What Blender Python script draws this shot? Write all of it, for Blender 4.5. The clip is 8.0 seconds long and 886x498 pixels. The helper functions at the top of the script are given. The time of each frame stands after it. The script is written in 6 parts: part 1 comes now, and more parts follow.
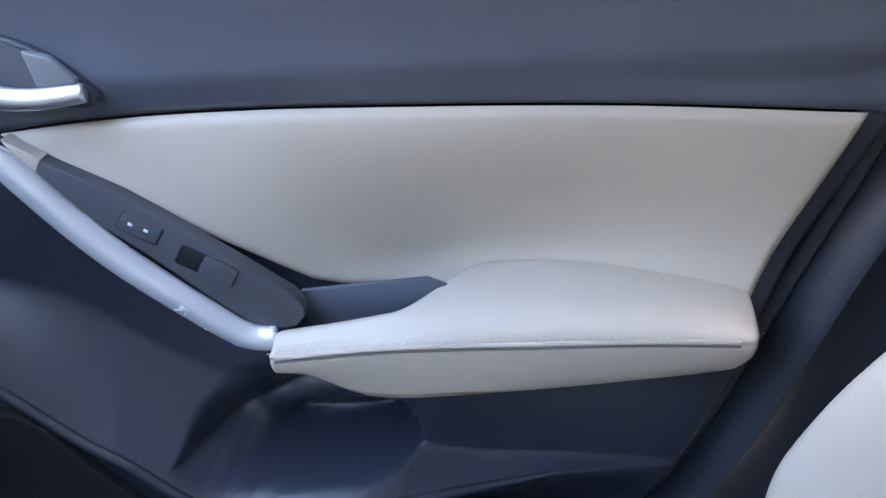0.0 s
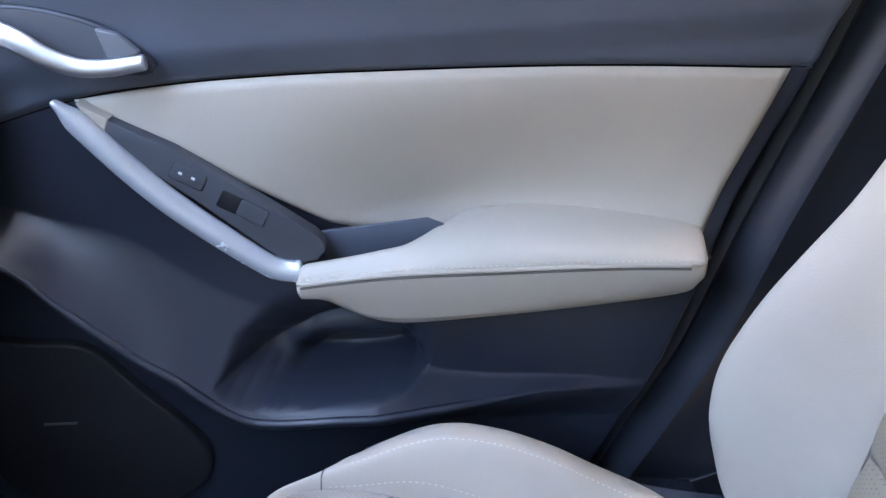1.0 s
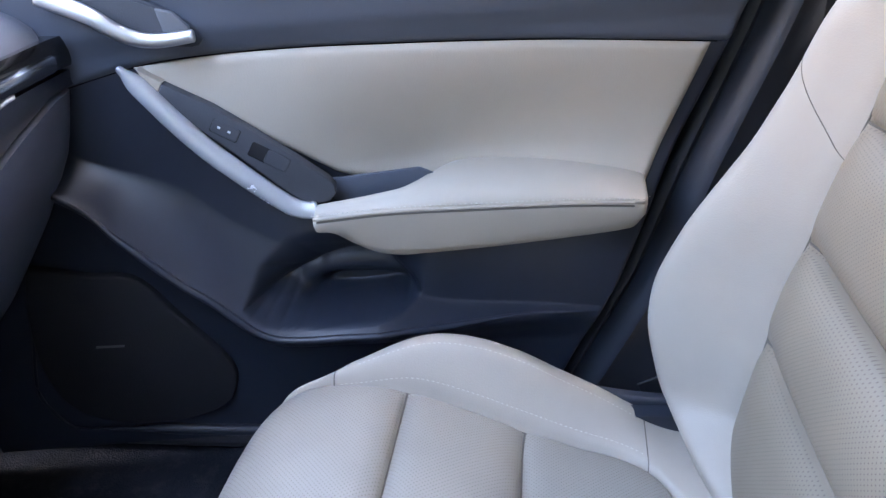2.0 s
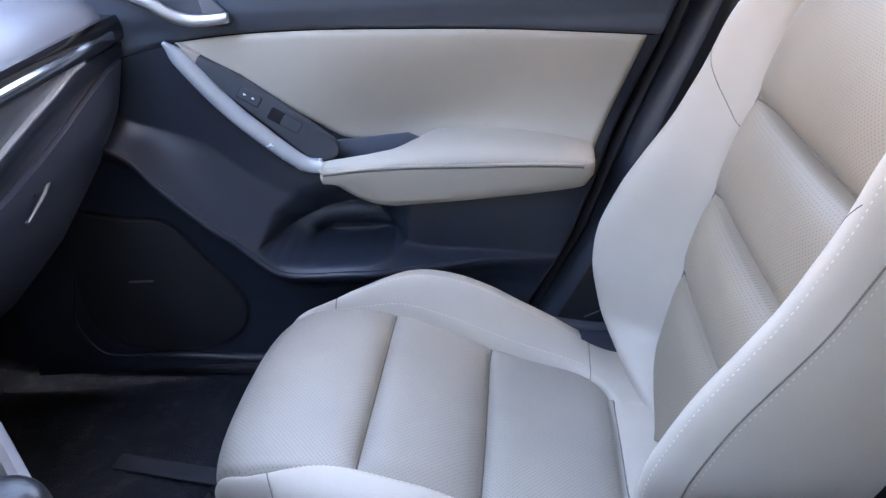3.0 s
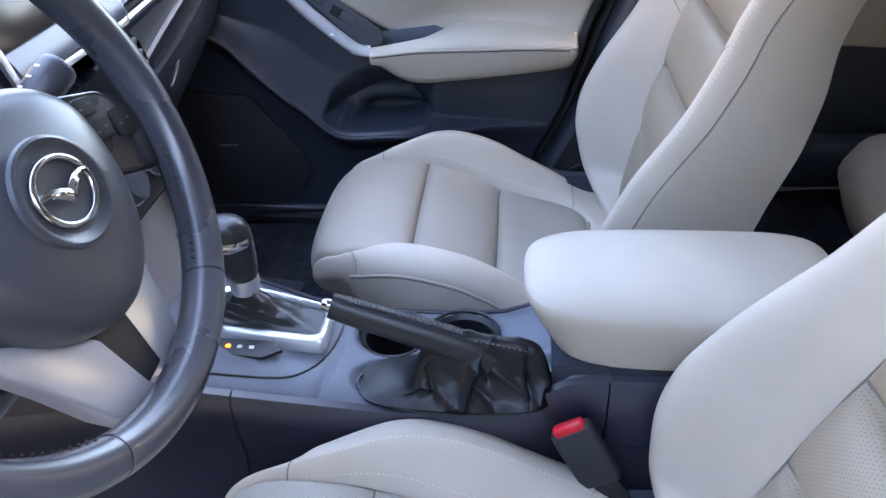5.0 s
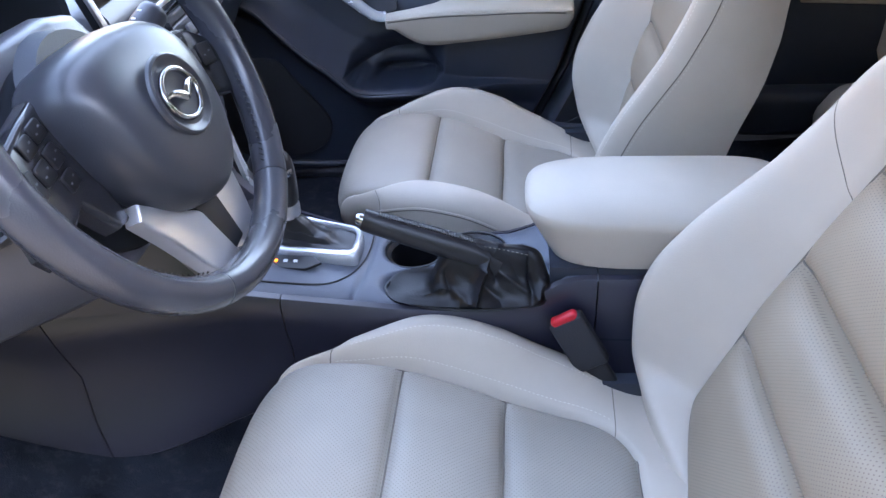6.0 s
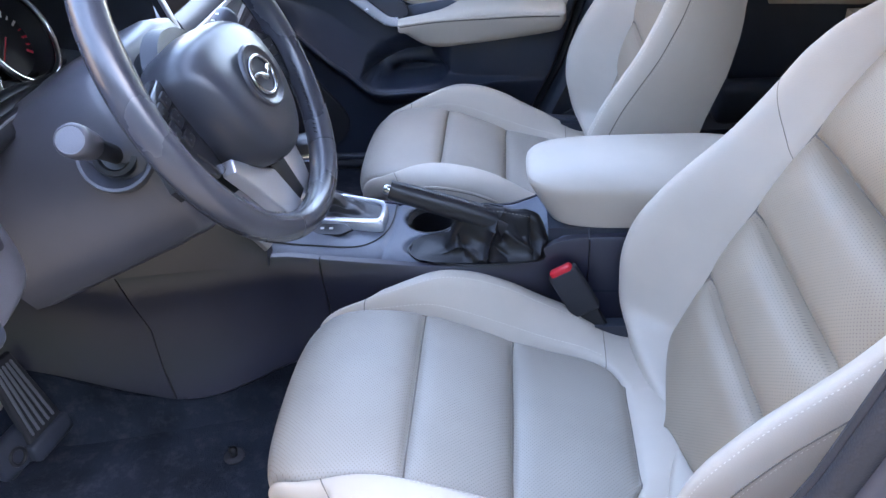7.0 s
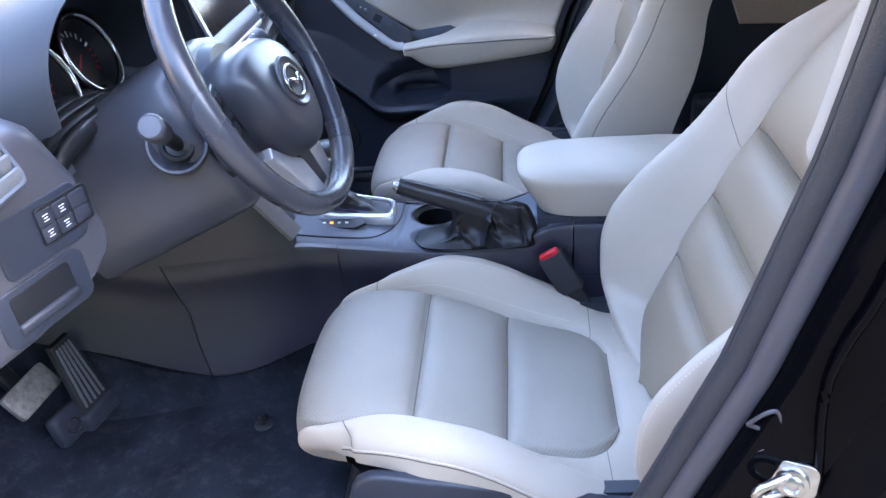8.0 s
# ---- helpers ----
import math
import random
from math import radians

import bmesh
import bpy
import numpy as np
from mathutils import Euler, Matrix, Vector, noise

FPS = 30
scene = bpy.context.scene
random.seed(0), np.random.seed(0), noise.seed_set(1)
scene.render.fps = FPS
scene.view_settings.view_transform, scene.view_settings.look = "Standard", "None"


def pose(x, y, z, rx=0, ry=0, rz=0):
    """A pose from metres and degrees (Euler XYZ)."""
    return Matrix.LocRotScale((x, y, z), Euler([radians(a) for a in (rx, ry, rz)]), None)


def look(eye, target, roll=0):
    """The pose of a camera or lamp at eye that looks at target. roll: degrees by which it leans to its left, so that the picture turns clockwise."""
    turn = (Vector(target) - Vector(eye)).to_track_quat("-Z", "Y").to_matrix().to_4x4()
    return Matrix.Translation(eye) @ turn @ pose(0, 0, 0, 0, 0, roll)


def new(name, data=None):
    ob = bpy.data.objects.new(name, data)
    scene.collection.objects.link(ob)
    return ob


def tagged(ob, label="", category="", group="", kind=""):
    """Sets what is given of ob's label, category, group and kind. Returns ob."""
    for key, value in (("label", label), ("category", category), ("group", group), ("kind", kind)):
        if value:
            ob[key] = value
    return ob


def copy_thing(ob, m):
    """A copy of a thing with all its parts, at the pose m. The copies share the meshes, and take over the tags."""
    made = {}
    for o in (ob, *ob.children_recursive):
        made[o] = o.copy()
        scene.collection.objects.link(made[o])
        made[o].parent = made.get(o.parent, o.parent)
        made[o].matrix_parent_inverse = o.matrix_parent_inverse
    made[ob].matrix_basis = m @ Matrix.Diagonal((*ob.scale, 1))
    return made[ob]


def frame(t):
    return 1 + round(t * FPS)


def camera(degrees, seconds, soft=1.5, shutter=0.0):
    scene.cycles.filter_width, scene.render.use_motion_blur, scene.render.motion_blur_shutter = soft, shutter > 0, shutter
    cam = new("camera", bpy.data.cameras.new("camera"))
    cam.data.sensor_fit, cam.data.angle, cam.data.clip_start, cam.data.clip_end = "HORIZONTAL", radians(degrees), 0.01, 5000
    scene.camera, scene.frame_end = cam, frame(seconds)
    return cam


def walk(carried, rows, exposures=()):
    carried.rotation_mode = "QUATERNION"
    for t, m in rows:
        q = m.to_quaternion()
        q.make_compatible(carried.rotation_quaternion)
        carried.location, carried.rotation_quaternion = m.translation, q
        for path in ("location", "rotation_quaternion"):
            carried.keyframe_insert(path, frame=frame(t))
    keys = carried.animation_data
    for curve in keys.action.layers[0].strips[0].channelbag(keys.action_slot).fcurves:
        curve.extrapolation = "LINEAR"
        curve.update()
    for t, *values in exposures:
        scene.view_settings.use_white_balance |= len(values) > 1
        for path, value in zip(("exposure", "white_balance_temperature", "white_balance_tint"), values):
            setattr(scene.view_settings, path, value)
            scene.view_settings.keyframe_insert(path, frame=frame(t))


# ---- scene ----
cam = camera(60.0, 8.0)
PATH = [
    (0, (0.104, 0.177, 0.725), (-0.177, 1.912, -0.229), -2.9),
    (0.5, (0.118, 0.117, 0.726), (-0.181, 1.856, -0.217), -3.7),
    (1, (0.132, 0.049, 0.726), (-0.172, 1.792, -0.208), -4.3),
    (1.5, (0.146, -0.034, 0.726), (-0.152, 1.717, -0.194), -4.5),
    (3, (0.159, -0.322, 0.774), (-0.03, 1.431, -0.169), -1.9),
    (3.5, (0.152, -0.421, 0.775), (-0.022, 1.329, -0.177), -1.3),
    (4, (0.15, -0.508, 0.8), (-0.013, 1.219, -0.196), -1.1),
    (4.5, (0.152, -0.597, 0.822), (-0.01, 1.093, -0.234), -1.5),
    (5, (0.147, -0.697, 0.845), (-0.024, 0.962, -0.259), -2.2),
    (5.2, (0.149, -0.738, 0.859), (-0.031, 0.909, -0.262), -2.5),
    (6.3, (0.155, -0.917, 0.873), (-0.036, 0.717, -0.264), -3.9),
    (6.5, (0.151, -0.95, 0.886), (-0.036, 0.686, -0.249), -3.9),
    (7, (0.148, -1.056, 0.913), (-0.043, 0.593, -0.203), -4.5),
    (7.5, (0.163, -1.155, 0.932), (-0.04, 0.513, -0.153), -5.2),
    (8, (0.171, -1.231, 0.942), (-0.038, 0.461, -0.104), -5.6),
]
EXPOSURES = [(0.0, 4.86, 7350, 13), (1.6, 4.80, 7450, 14), (3.0, 4.66, 7500, 15), (4.0, 4.60, 7450, 15), (6.5, 4.46, 7200, 15), (8.0, 4.43, 6700, 14)]
walk(cam, [(t, look(eye, target, roll)) for t, eye, target, roll in PATH], EXPOSURES)

# ---- world, sun, exposure ----
world = bpy.data.worlds.new("world")
scene.world = world
world.use_nodes = True
wn = world.node_tree.nodes
sky = wn.new("ShaderNodeTexSky")
sky.sky_type, sky.sun_disc = "NISHITA", False
SUN_EL, SUN_AZ = radians(50), radians(86)
sky.sun_elevation, sky.sun_rotation = SUN_EL, SUN_AZ
sky.air_density, sky.dust_density = 1.0, 1.5
world.node_tree.links.new(sky.outputs[0], wn["Background"].inputs[0])
wn["Background"].inputs[1].default_value = 0.15
sun = new("sun", bpy.data.lights.new("sun", "SUN"))
sun.data.energy, sun.data.angle, sun.data.color = 2.6, radians(2), (1.0, 0.93, 0.82)
sun_from = Vector((math.sin(SUN_AZ) * math.cos(SUN_EL), math.cos(SUN_AZ) * math.cos(SUN_EL), math.sin(SUN_EL)))
sun.matrix_world = look(sun_from * 20, (0, 0, 0))


# ---- materials ----
def material(name, color, rough=0.5, metal=0.0, grain=0.0, grain_scale=900.0, vary=0.08, vary_scale=9.0, coat=0.0, spec=0.5, rough_vary=0.08, dust=0.0):
    m = bpy.data.materials.new(name)
    m.use_nodes = True
    nt = m.node_tree
    b = nt.nodes["Principled BSDF"]
    b.inputs["Metallic"].default_value = metal
    b.inputs["Coat Weight"].default_value = coat
    b.inputs["Specular IOR Level"].default_value = spec
    tc = nt.nodes.new("ShaderNodeTexCoord")
    big = nt.nodes.new("ShaderNodeTexNoise")
    big.inputs["Scale"].default_value, big.inputs["Detail"].default_value = vary_scale, 6
    nt.links.new(tc.outputs["Object"], big.inputs["Vector"])
    ramp = nt.nodes.new("ShaderNodeMapRange")
    ramp.inputs[1].default_value, ramp.inputs[2].default_value = 0.3, 0.7
    ramp.inputs[3].default_value, ramp.inputs[4].default_value = 1 - vary, 1 + vary
    nt.links.new(big.outputs["Fac"], ramp.inputs[0])
    mul = nt.nodes.new("ShaderNodeVectorMath")
    mul.operation = "SCALE"
    mul.inputs[0].default_value = color
    nt.links.new(ramp.outputs[0], mul.inputs["Scale"])
    last = mul.outputs[0]
    if dust:
        spots = nt.nodes.new("ShaderNodeTexNoise")
        spots.inputs["Scale"].default_value, spots.inputs["Detail"].default_value, spots.inputs["Roughness"].default_value = 34, 8, 0.72
        nt.links.new(tc.outputs["Object"], spots.inputs["Vector"])
        lift = nt.nodes.new("ShaderNodeMapRange")
        lift.inputs[1].default_value, lift.inputs[2].default_value, lift.inputs[4].default_value = 0.5, 0.8, dust
        nt.links.new(spots.outputs["Fac"], lift.inputs[0])
        mix = nt.nodes.new("ShaderNodeMix")
        mix.data_type = "RGBA"
        mix.inputs[7].default_value = (0.26, 0.265, 0.29, 1)
        nt.links.new(lift.outputs[0], mix.inputs[0])
        nt.links.new(last, mix.inputs[6])
        last = mix.outputs[2]
    nt.links.new(last, b.inputs["Base Color"])
    rr = nt.nodes.new("ShaderNodeMapRange")
    rr.inputs[3].default_value, rr.inputs[4].default_value = max(0.02, rough - rough_vary), min(1, rough + rough_vary)
    nt.links.new(big.outputs["Fac"], rr.inputs[0])
    nt.links.new(rr.outputs[0], b.inputs["Roughness"])
    if grain:
        fine = nt.nodes.new("ShaderNodeTexVoronoi")
        fine.inputs["Scale"].default_value = grain_scale
        nt.links.new(tc.outputs["Object"], fine.inputs["Vector"])
        soft = nt.nodes.new("ShaderNodeTexNoise")
        soft.inputs["Scale"].default_value, soft.inputs["Detail"].default_value = grain_scale / 14, 3
        nt.links.new(tc.outputs["Object"], soft.inputs["Vector"])
        add = nt.nodes.new("ShaderNodeMath")
        add.operation = "ADD"
        nt.links.new(fine.outputs["Distance"], add.inputs[0])
        nt.links.new(soft.outputs["Fac"], add.inputs[1])
        bump = nt.nodes.new("ShaderNodeBump")
        bump.inputs["Strength"].default_value, bump.inputs["Distance"].default_value = grain, 0.001
        nt.links.new(add.outputs[0], bump.inputs["Height"])
        nt.links.new(bump.outputs[0], b.inputs["Normal"])
    return m


def perforated(name, color, axes, pitch, worn=0.0):
    """Leather with rows of small punched holes, laid on two of the object's axes."""
    m = material(name, color, 0.5, grain=0.12, grain_scale=700, vary=0.085, vary_scale=9, rough_vary=0.14)
    nt = m.node_tree
    b = nt.nodes["Principled BSDF"]
    tc = nt.nodes.new("ShaderNodeTexCoord")
    sep = nt.nodes.new("ShaderNodeSeparateXYZ")
    nt.links.new(tc.outputs["Object"], sep.inputs[0])

    def op(kind, a, c=None):
        n = nt.nodes.new("ShaderNodeMath")
        n.operation = kind
        for k, v in ((0, a), (1, c)):
            if v is None:
                continue
            if isinstance(v, (int, float)):
                n.inputs[k].default_value = v
            else:
                nt.links.new(v, n.inputs[k])
        return n.outputs[0]

    u = op("MULTIPLY", sep.outputs[axes[0]], 2 * math.pi / pitch)
    v = op("MULTIPLY", sep.outputs[axes[1]], 2 * math.pi / pitch)
    hole = op("MULTIPLY", op("COSINE", u), op("COSINE", v))
    dots = nt.nodes.new("ShaderNodeMapRange")
    dots.inputs[1].default_value, dots.inputs[2].default_value = 0.62, 0.95
    nt.links.new(hole, dots.inputs[0])
    mix = nt.nodes.new("ShaderNodeMix")
    mix.data_type = "RGBA"
    old = b.inputs["Base Color"].links[0].from_socket
    nt.links.new(dots.outputs[0], mix.inputs[0])
    nt.links.new(old, mix.inputs[6])
    mix.inputs[7].default_value = (color[0] * 0.55, color[1] * 0.52, color[2] * 0.5, 1)
    nt.links.new(mix.outputs[2], b.inputs["Base Color"])
    bump = nt.nodes.new("ShaderNodeBump")
    bump.invert = True
    bump.inputs["Strength"].default_value, bump.inputs["Distance"].default_value = 0.05, 0.001
    nt.links.new(dots.outputs[0], bump.inputs["Height"])
    nt.links.new(b.inputs["Normal"].links[0].from_socket, bump.inputs["Normal"])
    nt.links.new(bump.outputs[0], b.inputs["Normal"])
    return m


def glowing(name, color, power):
    m = bpy.data.materials.new(name)
    m.use_nodes = True
    b = m.node_tree.nodes["Principled BSDF"]
    b.inputs["Base Color"].default_value = (0.02, 0.02, 0.02, 1)
    b.inputs["Emission Color"].default_value, b.inputs["Emission Strength"].default_value = (*color, 1), power
    return m


CREAM = (0.575, 0.508, 0.43)
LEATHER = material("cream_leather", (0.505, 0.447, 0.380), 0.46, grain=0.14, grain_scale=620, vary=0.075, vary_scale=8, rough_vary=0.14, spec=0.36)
# Seat leather copied for the door, with extra light put into its colour.
DOOR_PAD = material("cream_leather_brightened", CREAM, 0.44, grain=0.14, grain_scale=620, vary=0.05, vary_scale=6, rough_vary=0.10, spec=0.36)
# One perforated leather twice; the upright copy carries shade and warmer light in colour.
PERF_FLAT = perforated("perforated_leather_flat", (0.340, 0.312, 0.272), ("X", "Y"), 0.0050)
PERF_UP_SHADED = perforated("perforated_leather_upright_shaded", (0.275, 0.222, 0.165), ("Z", "Y"), 0.0050)
# Also colours dark lines that paint crease shade along the seat and armrest seams.
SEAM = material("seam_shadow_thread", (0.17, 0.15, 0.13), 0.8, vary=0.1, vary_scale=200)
THREAD = material("pale_thread", (0.66, 0.62, 0.56), 0.7, vary=0.1, vary_scale=400)
DARK = material("dark_soft_plastic", (0.023, 0.030, 0.048), 0.36, spec=0.7, grain=0.14, grain_scale=1100, vary=0.12, dust=0.02)
DARK_TOP = material("dark_padded_vinyl", (0.092, 0.106, 0.138), 0.40, grain=0.15, grain_scale=900, vary=0.1, dust=0.02)
DARK_HARD = material("dark_hard_plastic", (0.027, 0.033, 0.048), 0.42, grain=0.14, grain_scale=800, vary=0.15, dust=0.03)
BLACK = material("black_plastic", (0.010, 0.011, 0.015), 0.4, vary=0.15)
VOID = material("deep_dark_plastic", (0.006, 0.008, 0.012), 0.85, spec=0.15, vary=0.1)
GLOSS = material("piano_black", (0.008, 0.008, 0.010), 0.08, coat=0.6, vary=0.1, rough_vary=0.03)
PAINT = material("black_car_paint", (0.002, 0.002, 0.003), 0.05, coat=0.0, spec=0.06, vary=0.2, rough_vary=0.03)
RUBBER = material("black_rubber", (0.020, 0.021, 0.027), 0.6, grain=0.3, grain_scale=500, vary=0.2)
SATIN = material("satin_silver", (0.64, 0.65, 0.68), 0.40, metal=1.0, vary=0.04, rough_vary=0.05)
CHROME = material("bright_chrome", (0.46, 0.47, 0.49), 0.16, metal=1.0, vary=0.03, rough_vary=0.04)
CARPET = material("dark_carpet", (0.017, 0.021, 0.031), 0.95, grain=1.0, grain_scale=420, vary=0.4, vary_scale=11, spec=0.1, dust=0.13)
BLACK_LEATHER = material("black_leather", (0.021, 0.021, 0.025), 0.36, grain=0.12, grain_scale=520, vary=0.15)
BOOT_LEATHER = material("supple_black_leather", (0.009, 0.009, 0.012), 0.42, spec=0.4, grain=0.15, grain_scale=420, vary=0.2, vary_scale=20)
WHEEL_LEATHER = material("worn_black_leather", (0.050, 0.053, 0.068), 0.27, spec=0.75, grain=0.06, grain_scale=700, vary=0.15)
GREY_TRIM = material("grey_fabric_trim", (0.30, 0.285, 0.265), 0.75, grain=0.6, grain_scale=700, vary=0.1)
RED = material("red_plastic", (0.62, 0.015, 0.03), 0.35, vary=0.08)
PEDAL_STEEL = material("worn_checkered_steel", (0.34, 0.33, 0.32), 0.5, metal=0.7, grain=1.0, grain_scale=260, vary=0.3, vary_scale=90, dust=0.3)
CONSOLE_SIDE = material("smooth_dark_console_plastic", (0.026, 0.026, 0.043), 0.32, spec=0.8, grain=0.10, grain_scale=900, vary=0.12, vary_scale=6, rough_vary=0.10)
COLUMN = material("grained_grey_plastic", (0.062, 0.064, 0.080), 0.36, spec=0.6, grain=0.12, grain_scale=800, vary=0.10, dust=0.02)
FACE_TRIM = material("dark_matt_trim", (0.066, 0.071, 0.086), 0.52, grain=0.2, grain_scale=700, vary=0.1)
DASH_TOP = material("smooth_dash_vinyl", (0.085, 0.094, 0.115), 0.30, grain=0.08, grain_scale=900, vary=0.08)
SPOKE = material("grey_satin_metal", (0.56, 0.57, 0.61), 0.33, metal=0.7, vary=0.06)
HUB = material("soft_black_cover", (0.040, 0.043, 0.054), 0.34, spec=0.55, grain=0.06, grain_scale=900, vary=0.12)
PAD = material("glossy_spoke_plastic", (0.020, 0.021, 0.027), 0.24, spec=0.6, vary=0.12)
STRIP = material("satin_silver_paint", (0.77, 0.80, 0.85), 0.25, metal=0.55, vary=0.04)
TINT = material("dark_tinted_glass", (0.012, 0.013, 0.016), 0.06, coat=0.3, vary=0.05)
RAIL = material("dull_silver_plastic", (0.40, 0.40, 0.42), 0.46, metal=0.75, vary=0.05)
HOOD = material("matt_hood_vinyl", (0.022, 0.026, 0.034), 0.5, spec=0.35, grain=0.15, grain_scale=900, vary=0.1)
GLOVE = material("dark_glove_box_plastic", (0.062, 0.076, 0.112), 0.38, grain=0.14, grain_scale=900, vary=0.12)
SCREEN = material("dark_display_glass", (0.030, 0.024, 0.023), 0.16, spec=0.22, vary=0.06, rough_vary=0.02)
TRAY = material("smooth_grey_panel", (0.25, 0.232, 0.236), 0.42, grain=0.08, grain_scale=800, vary=0.08)
SLAT = material("grey_slat_plastic", (0.15, 0.16, 0.18), 0.38, vary=0.06)
SEAL = material("soft_grey_rubber", (0.046, 0.046, 0.058), 0.45, grain=0.12, grain_scale=500, vary=0.12)
STEEL = material("zinc_steel", (0.55, 0.55, 0.55), 0.33, metal=1.0, vary=0.15, vary_scale=60)
MARK = material("white_print", (0.72, 0.73, 0.75), 0.6, vary=0.05)
AMBER = glowing("amber_lamp", (1.0, 0.22, 0.01), 0.30)
RED_GLOW = glowing("red_lamp", (1.0, 0.02, 0.04), 0.07)
SKY_BLOCK = material("dark_sky_block", (0.035, 0.045, 0.03), 0.9, grain=1.0, grain_scale=30, vary=0.4, vary_scale=5)
TAN_BOUNCE = material("tan_bounce_wall", (0.22, 0.172, 0.120), 0.9, grain=0.6, grain_scale=60, vary=0.15, vary_scale=1.5)
HEADLINER = material("pale_headliner", (0.5, 0.48, 0.45), 0.95, grain=0.5, grain_scale=600, vary=0.04)
GROUND = material("leafy_ground", (0.034, 0.033, 0.032), 0.95, grain=1.0, grain_scale=40, vary=0.35, vary_scale=3, dust=0.15)


# ---- building kit ----
def empty(name, place=(0, 0, 0)):
    ob = new(name)
    ob.location = place
    return ob


def mesh_part(name, verts, faces, mat, parent=None, label="", smooth=True):
    me = bpy.data.meshes.new(name)
    me.from_pydata([tuple(map(float, v)) for v in verts], [], [tuple(map(int, f)) for f in faces])
    me.update()
    if smooth:
        me.polygons.foreach_set("use_smooth", [True] * len(me.polygons))
    me.materials.append(mat)
    ob = new(name, me)
    if parent is not None:
        ob.parent = parent
    return tagged(ob, label)


def part(name, bm, mat, parent=None, label="", smooth=True, angle=40):
    bmesh.ops.recalc_face_normals(bm, faces=bm.faces)
    if smooth:
        for f in bm.faces:
            f.smooth = True
        for e in bm.edges:
            if len(e.link_faces) == 2 and e.calc_face_angle(0) > radians(angle):
                e.smooth = False
    me = bpy.data.meshes.new(name)
    bm.to_mesh(me)
    bm.free()
    me.materials.append(mat)
    ob = new(name, me)
    if parent is not None:
        ob.parent = parent
    return tagged(ob, label)


def ease(a, b, v):
    v = np.clip((np.asarray(v, float) - a) / (b - a), 0, 1)
    return v * v * (3 - 2 * v)


def curve(points, n):
    """n points at even steps along a smooth line through the given ones."""
    p = np.array(points, float)
    q = np.vstack([2 * p[0] - p[1], p, 2 * p[-1] - p[-2]])
    out = []
    for i in range(1, len(q) - 2):
        for t in np.linspace(0, 1, 24, endpoint=False):
            a, b, c, d = q[i - 1], q[i], q[i + 1], q[i + 2]
            out.append(0.5 * (2 * b + (c - a) * t + (2 * a - 5 * b + 4 * c - d) * t * t + (3 * b - a - 3 * c + d) * t**3))
    out.append(p[-1])
    out = np.array(out)
    s = np.r_[0, np.cumsum(np.linalg.norm(np.diff(out, axis=0), axis=1))]
    w = np.linspace(0, s[-1], n)
    return np.stack([np.interp(w, s, out[:, k]) for k in range(p.shape[1])], 1)


def flow(x, xs, ys):
    """The value at x of a smooth line through (xs, ys)."""
    c = curve(list(zip(xs, ys)), 160)
    return float(np.interp(x, c[:, 0], c[:, 1]))


def grid_faces(n, m, wrap=False, keep=None):
    faces = []
    for i in range(n - 1):
        for j in range(m if wrap else m - 1):
            if keep is None or keep[i, j]:
                k = (j + 1) % m
                faces.append((i * m + j, i * m + k, (i + 1) * m + k, (i + 1) * m + j))
    return faces


def grid_part(name, P, mat, parent=None, label="", keep=None, flip=False):
    """A skin over a grid of points, or over the cells of it that are kept."""
    n, m, _ = P.shape
    faces = grid_faces(n, m, False, keep)
    used = sorted({v for f in faces for v in f})
    at = {v: k for k, v in enumerate(used)}
    flat = P.reshape(-1, 3)
    faces = [tuple(at[v] for v in (f[::-1] if flip else f)) for f in faces]
    return mesh_part(name, flat[used], faces, mat, parent, label)


def loft(name, rings, mat, parent=None, label="", closed=True, caps=True, smooth=True, angle=40):
    """A skin over rings of equally many points; caps close both ends."""
    bm = bmesh.new()
    rows = [[bm.verts.new(tuple(map(float, p))) for p in r] for r in rings]
    for a, b in zip(rows, rows[1:]):
        m = len(a)
        for j in range(m if closed else m - 1):
            k = (j + 1) % m
            bm.faces.new((a[j], a[k], b[k], b[j]))
    if caps and closed:
        bm.faces.new(rows[0][::-1])
        bm.faces.new(rows[-1])
    return part(name, bm, mat, parent, label, smooth, angle)


def sweep_rings(path, section, up=(0, 0, 1)):
    """Rings of a 2D section (side, up) carried along a path; section may be a function of the fraction."""
    path = np.array(path, float)
    rings = []
    for i, p in enumerate(path):
        t = path[min(i + 1, len(path) - 1)] - path[max(i - 1, 0)]
        t /= np.linalg.norm(t)
        side = np.cross(t, up)
        side /= np.linalg.norm(side)
        top = np.cross(side, t)
        s = np.array(section(i / (len(path) - 1)) if callable(section) else section, float)
        rings.append(p + np.outer(s[:, 0], side) + np.outer(s[:, 1], top))
    return rings


def circle(r, n=12, r2=None):
    a = np.linspace(0, 2 * math.pi, n, endpoint=False)
    return np.stack([r * np.cos(a), (r2 or r) * np.sin(a)], 1)


def tube(name, path, r, mat, parent=None, label="", n=12, up=(0, 0, 1), r2=None):
    sec = (lambda f: circle(r(f), n)) if callable(r) else circle(r, n, r2)
    return loft(name, sweep_rings(path, sec, up), mat, parent, label)


def bar_bm(size, bevel=0.004, seg=3, m=None):
    bm = bmesh.new()
    bmesh.ops.create_cube(bm, size=1.0)
    bmesh.ops.scale(bm, vec=size, verts=bm.verts)
    if bevel:
        bmesh.ops.bevel(bm, geom=bm.edges[:], offset=min(bevel, min(size) * 0.49), segments=seg, affect="EDGES", profile=0.5)
    if m is not None:
        bmesh.ops.transform(bm, matrix=m, verts=bm.verts)
    return bm


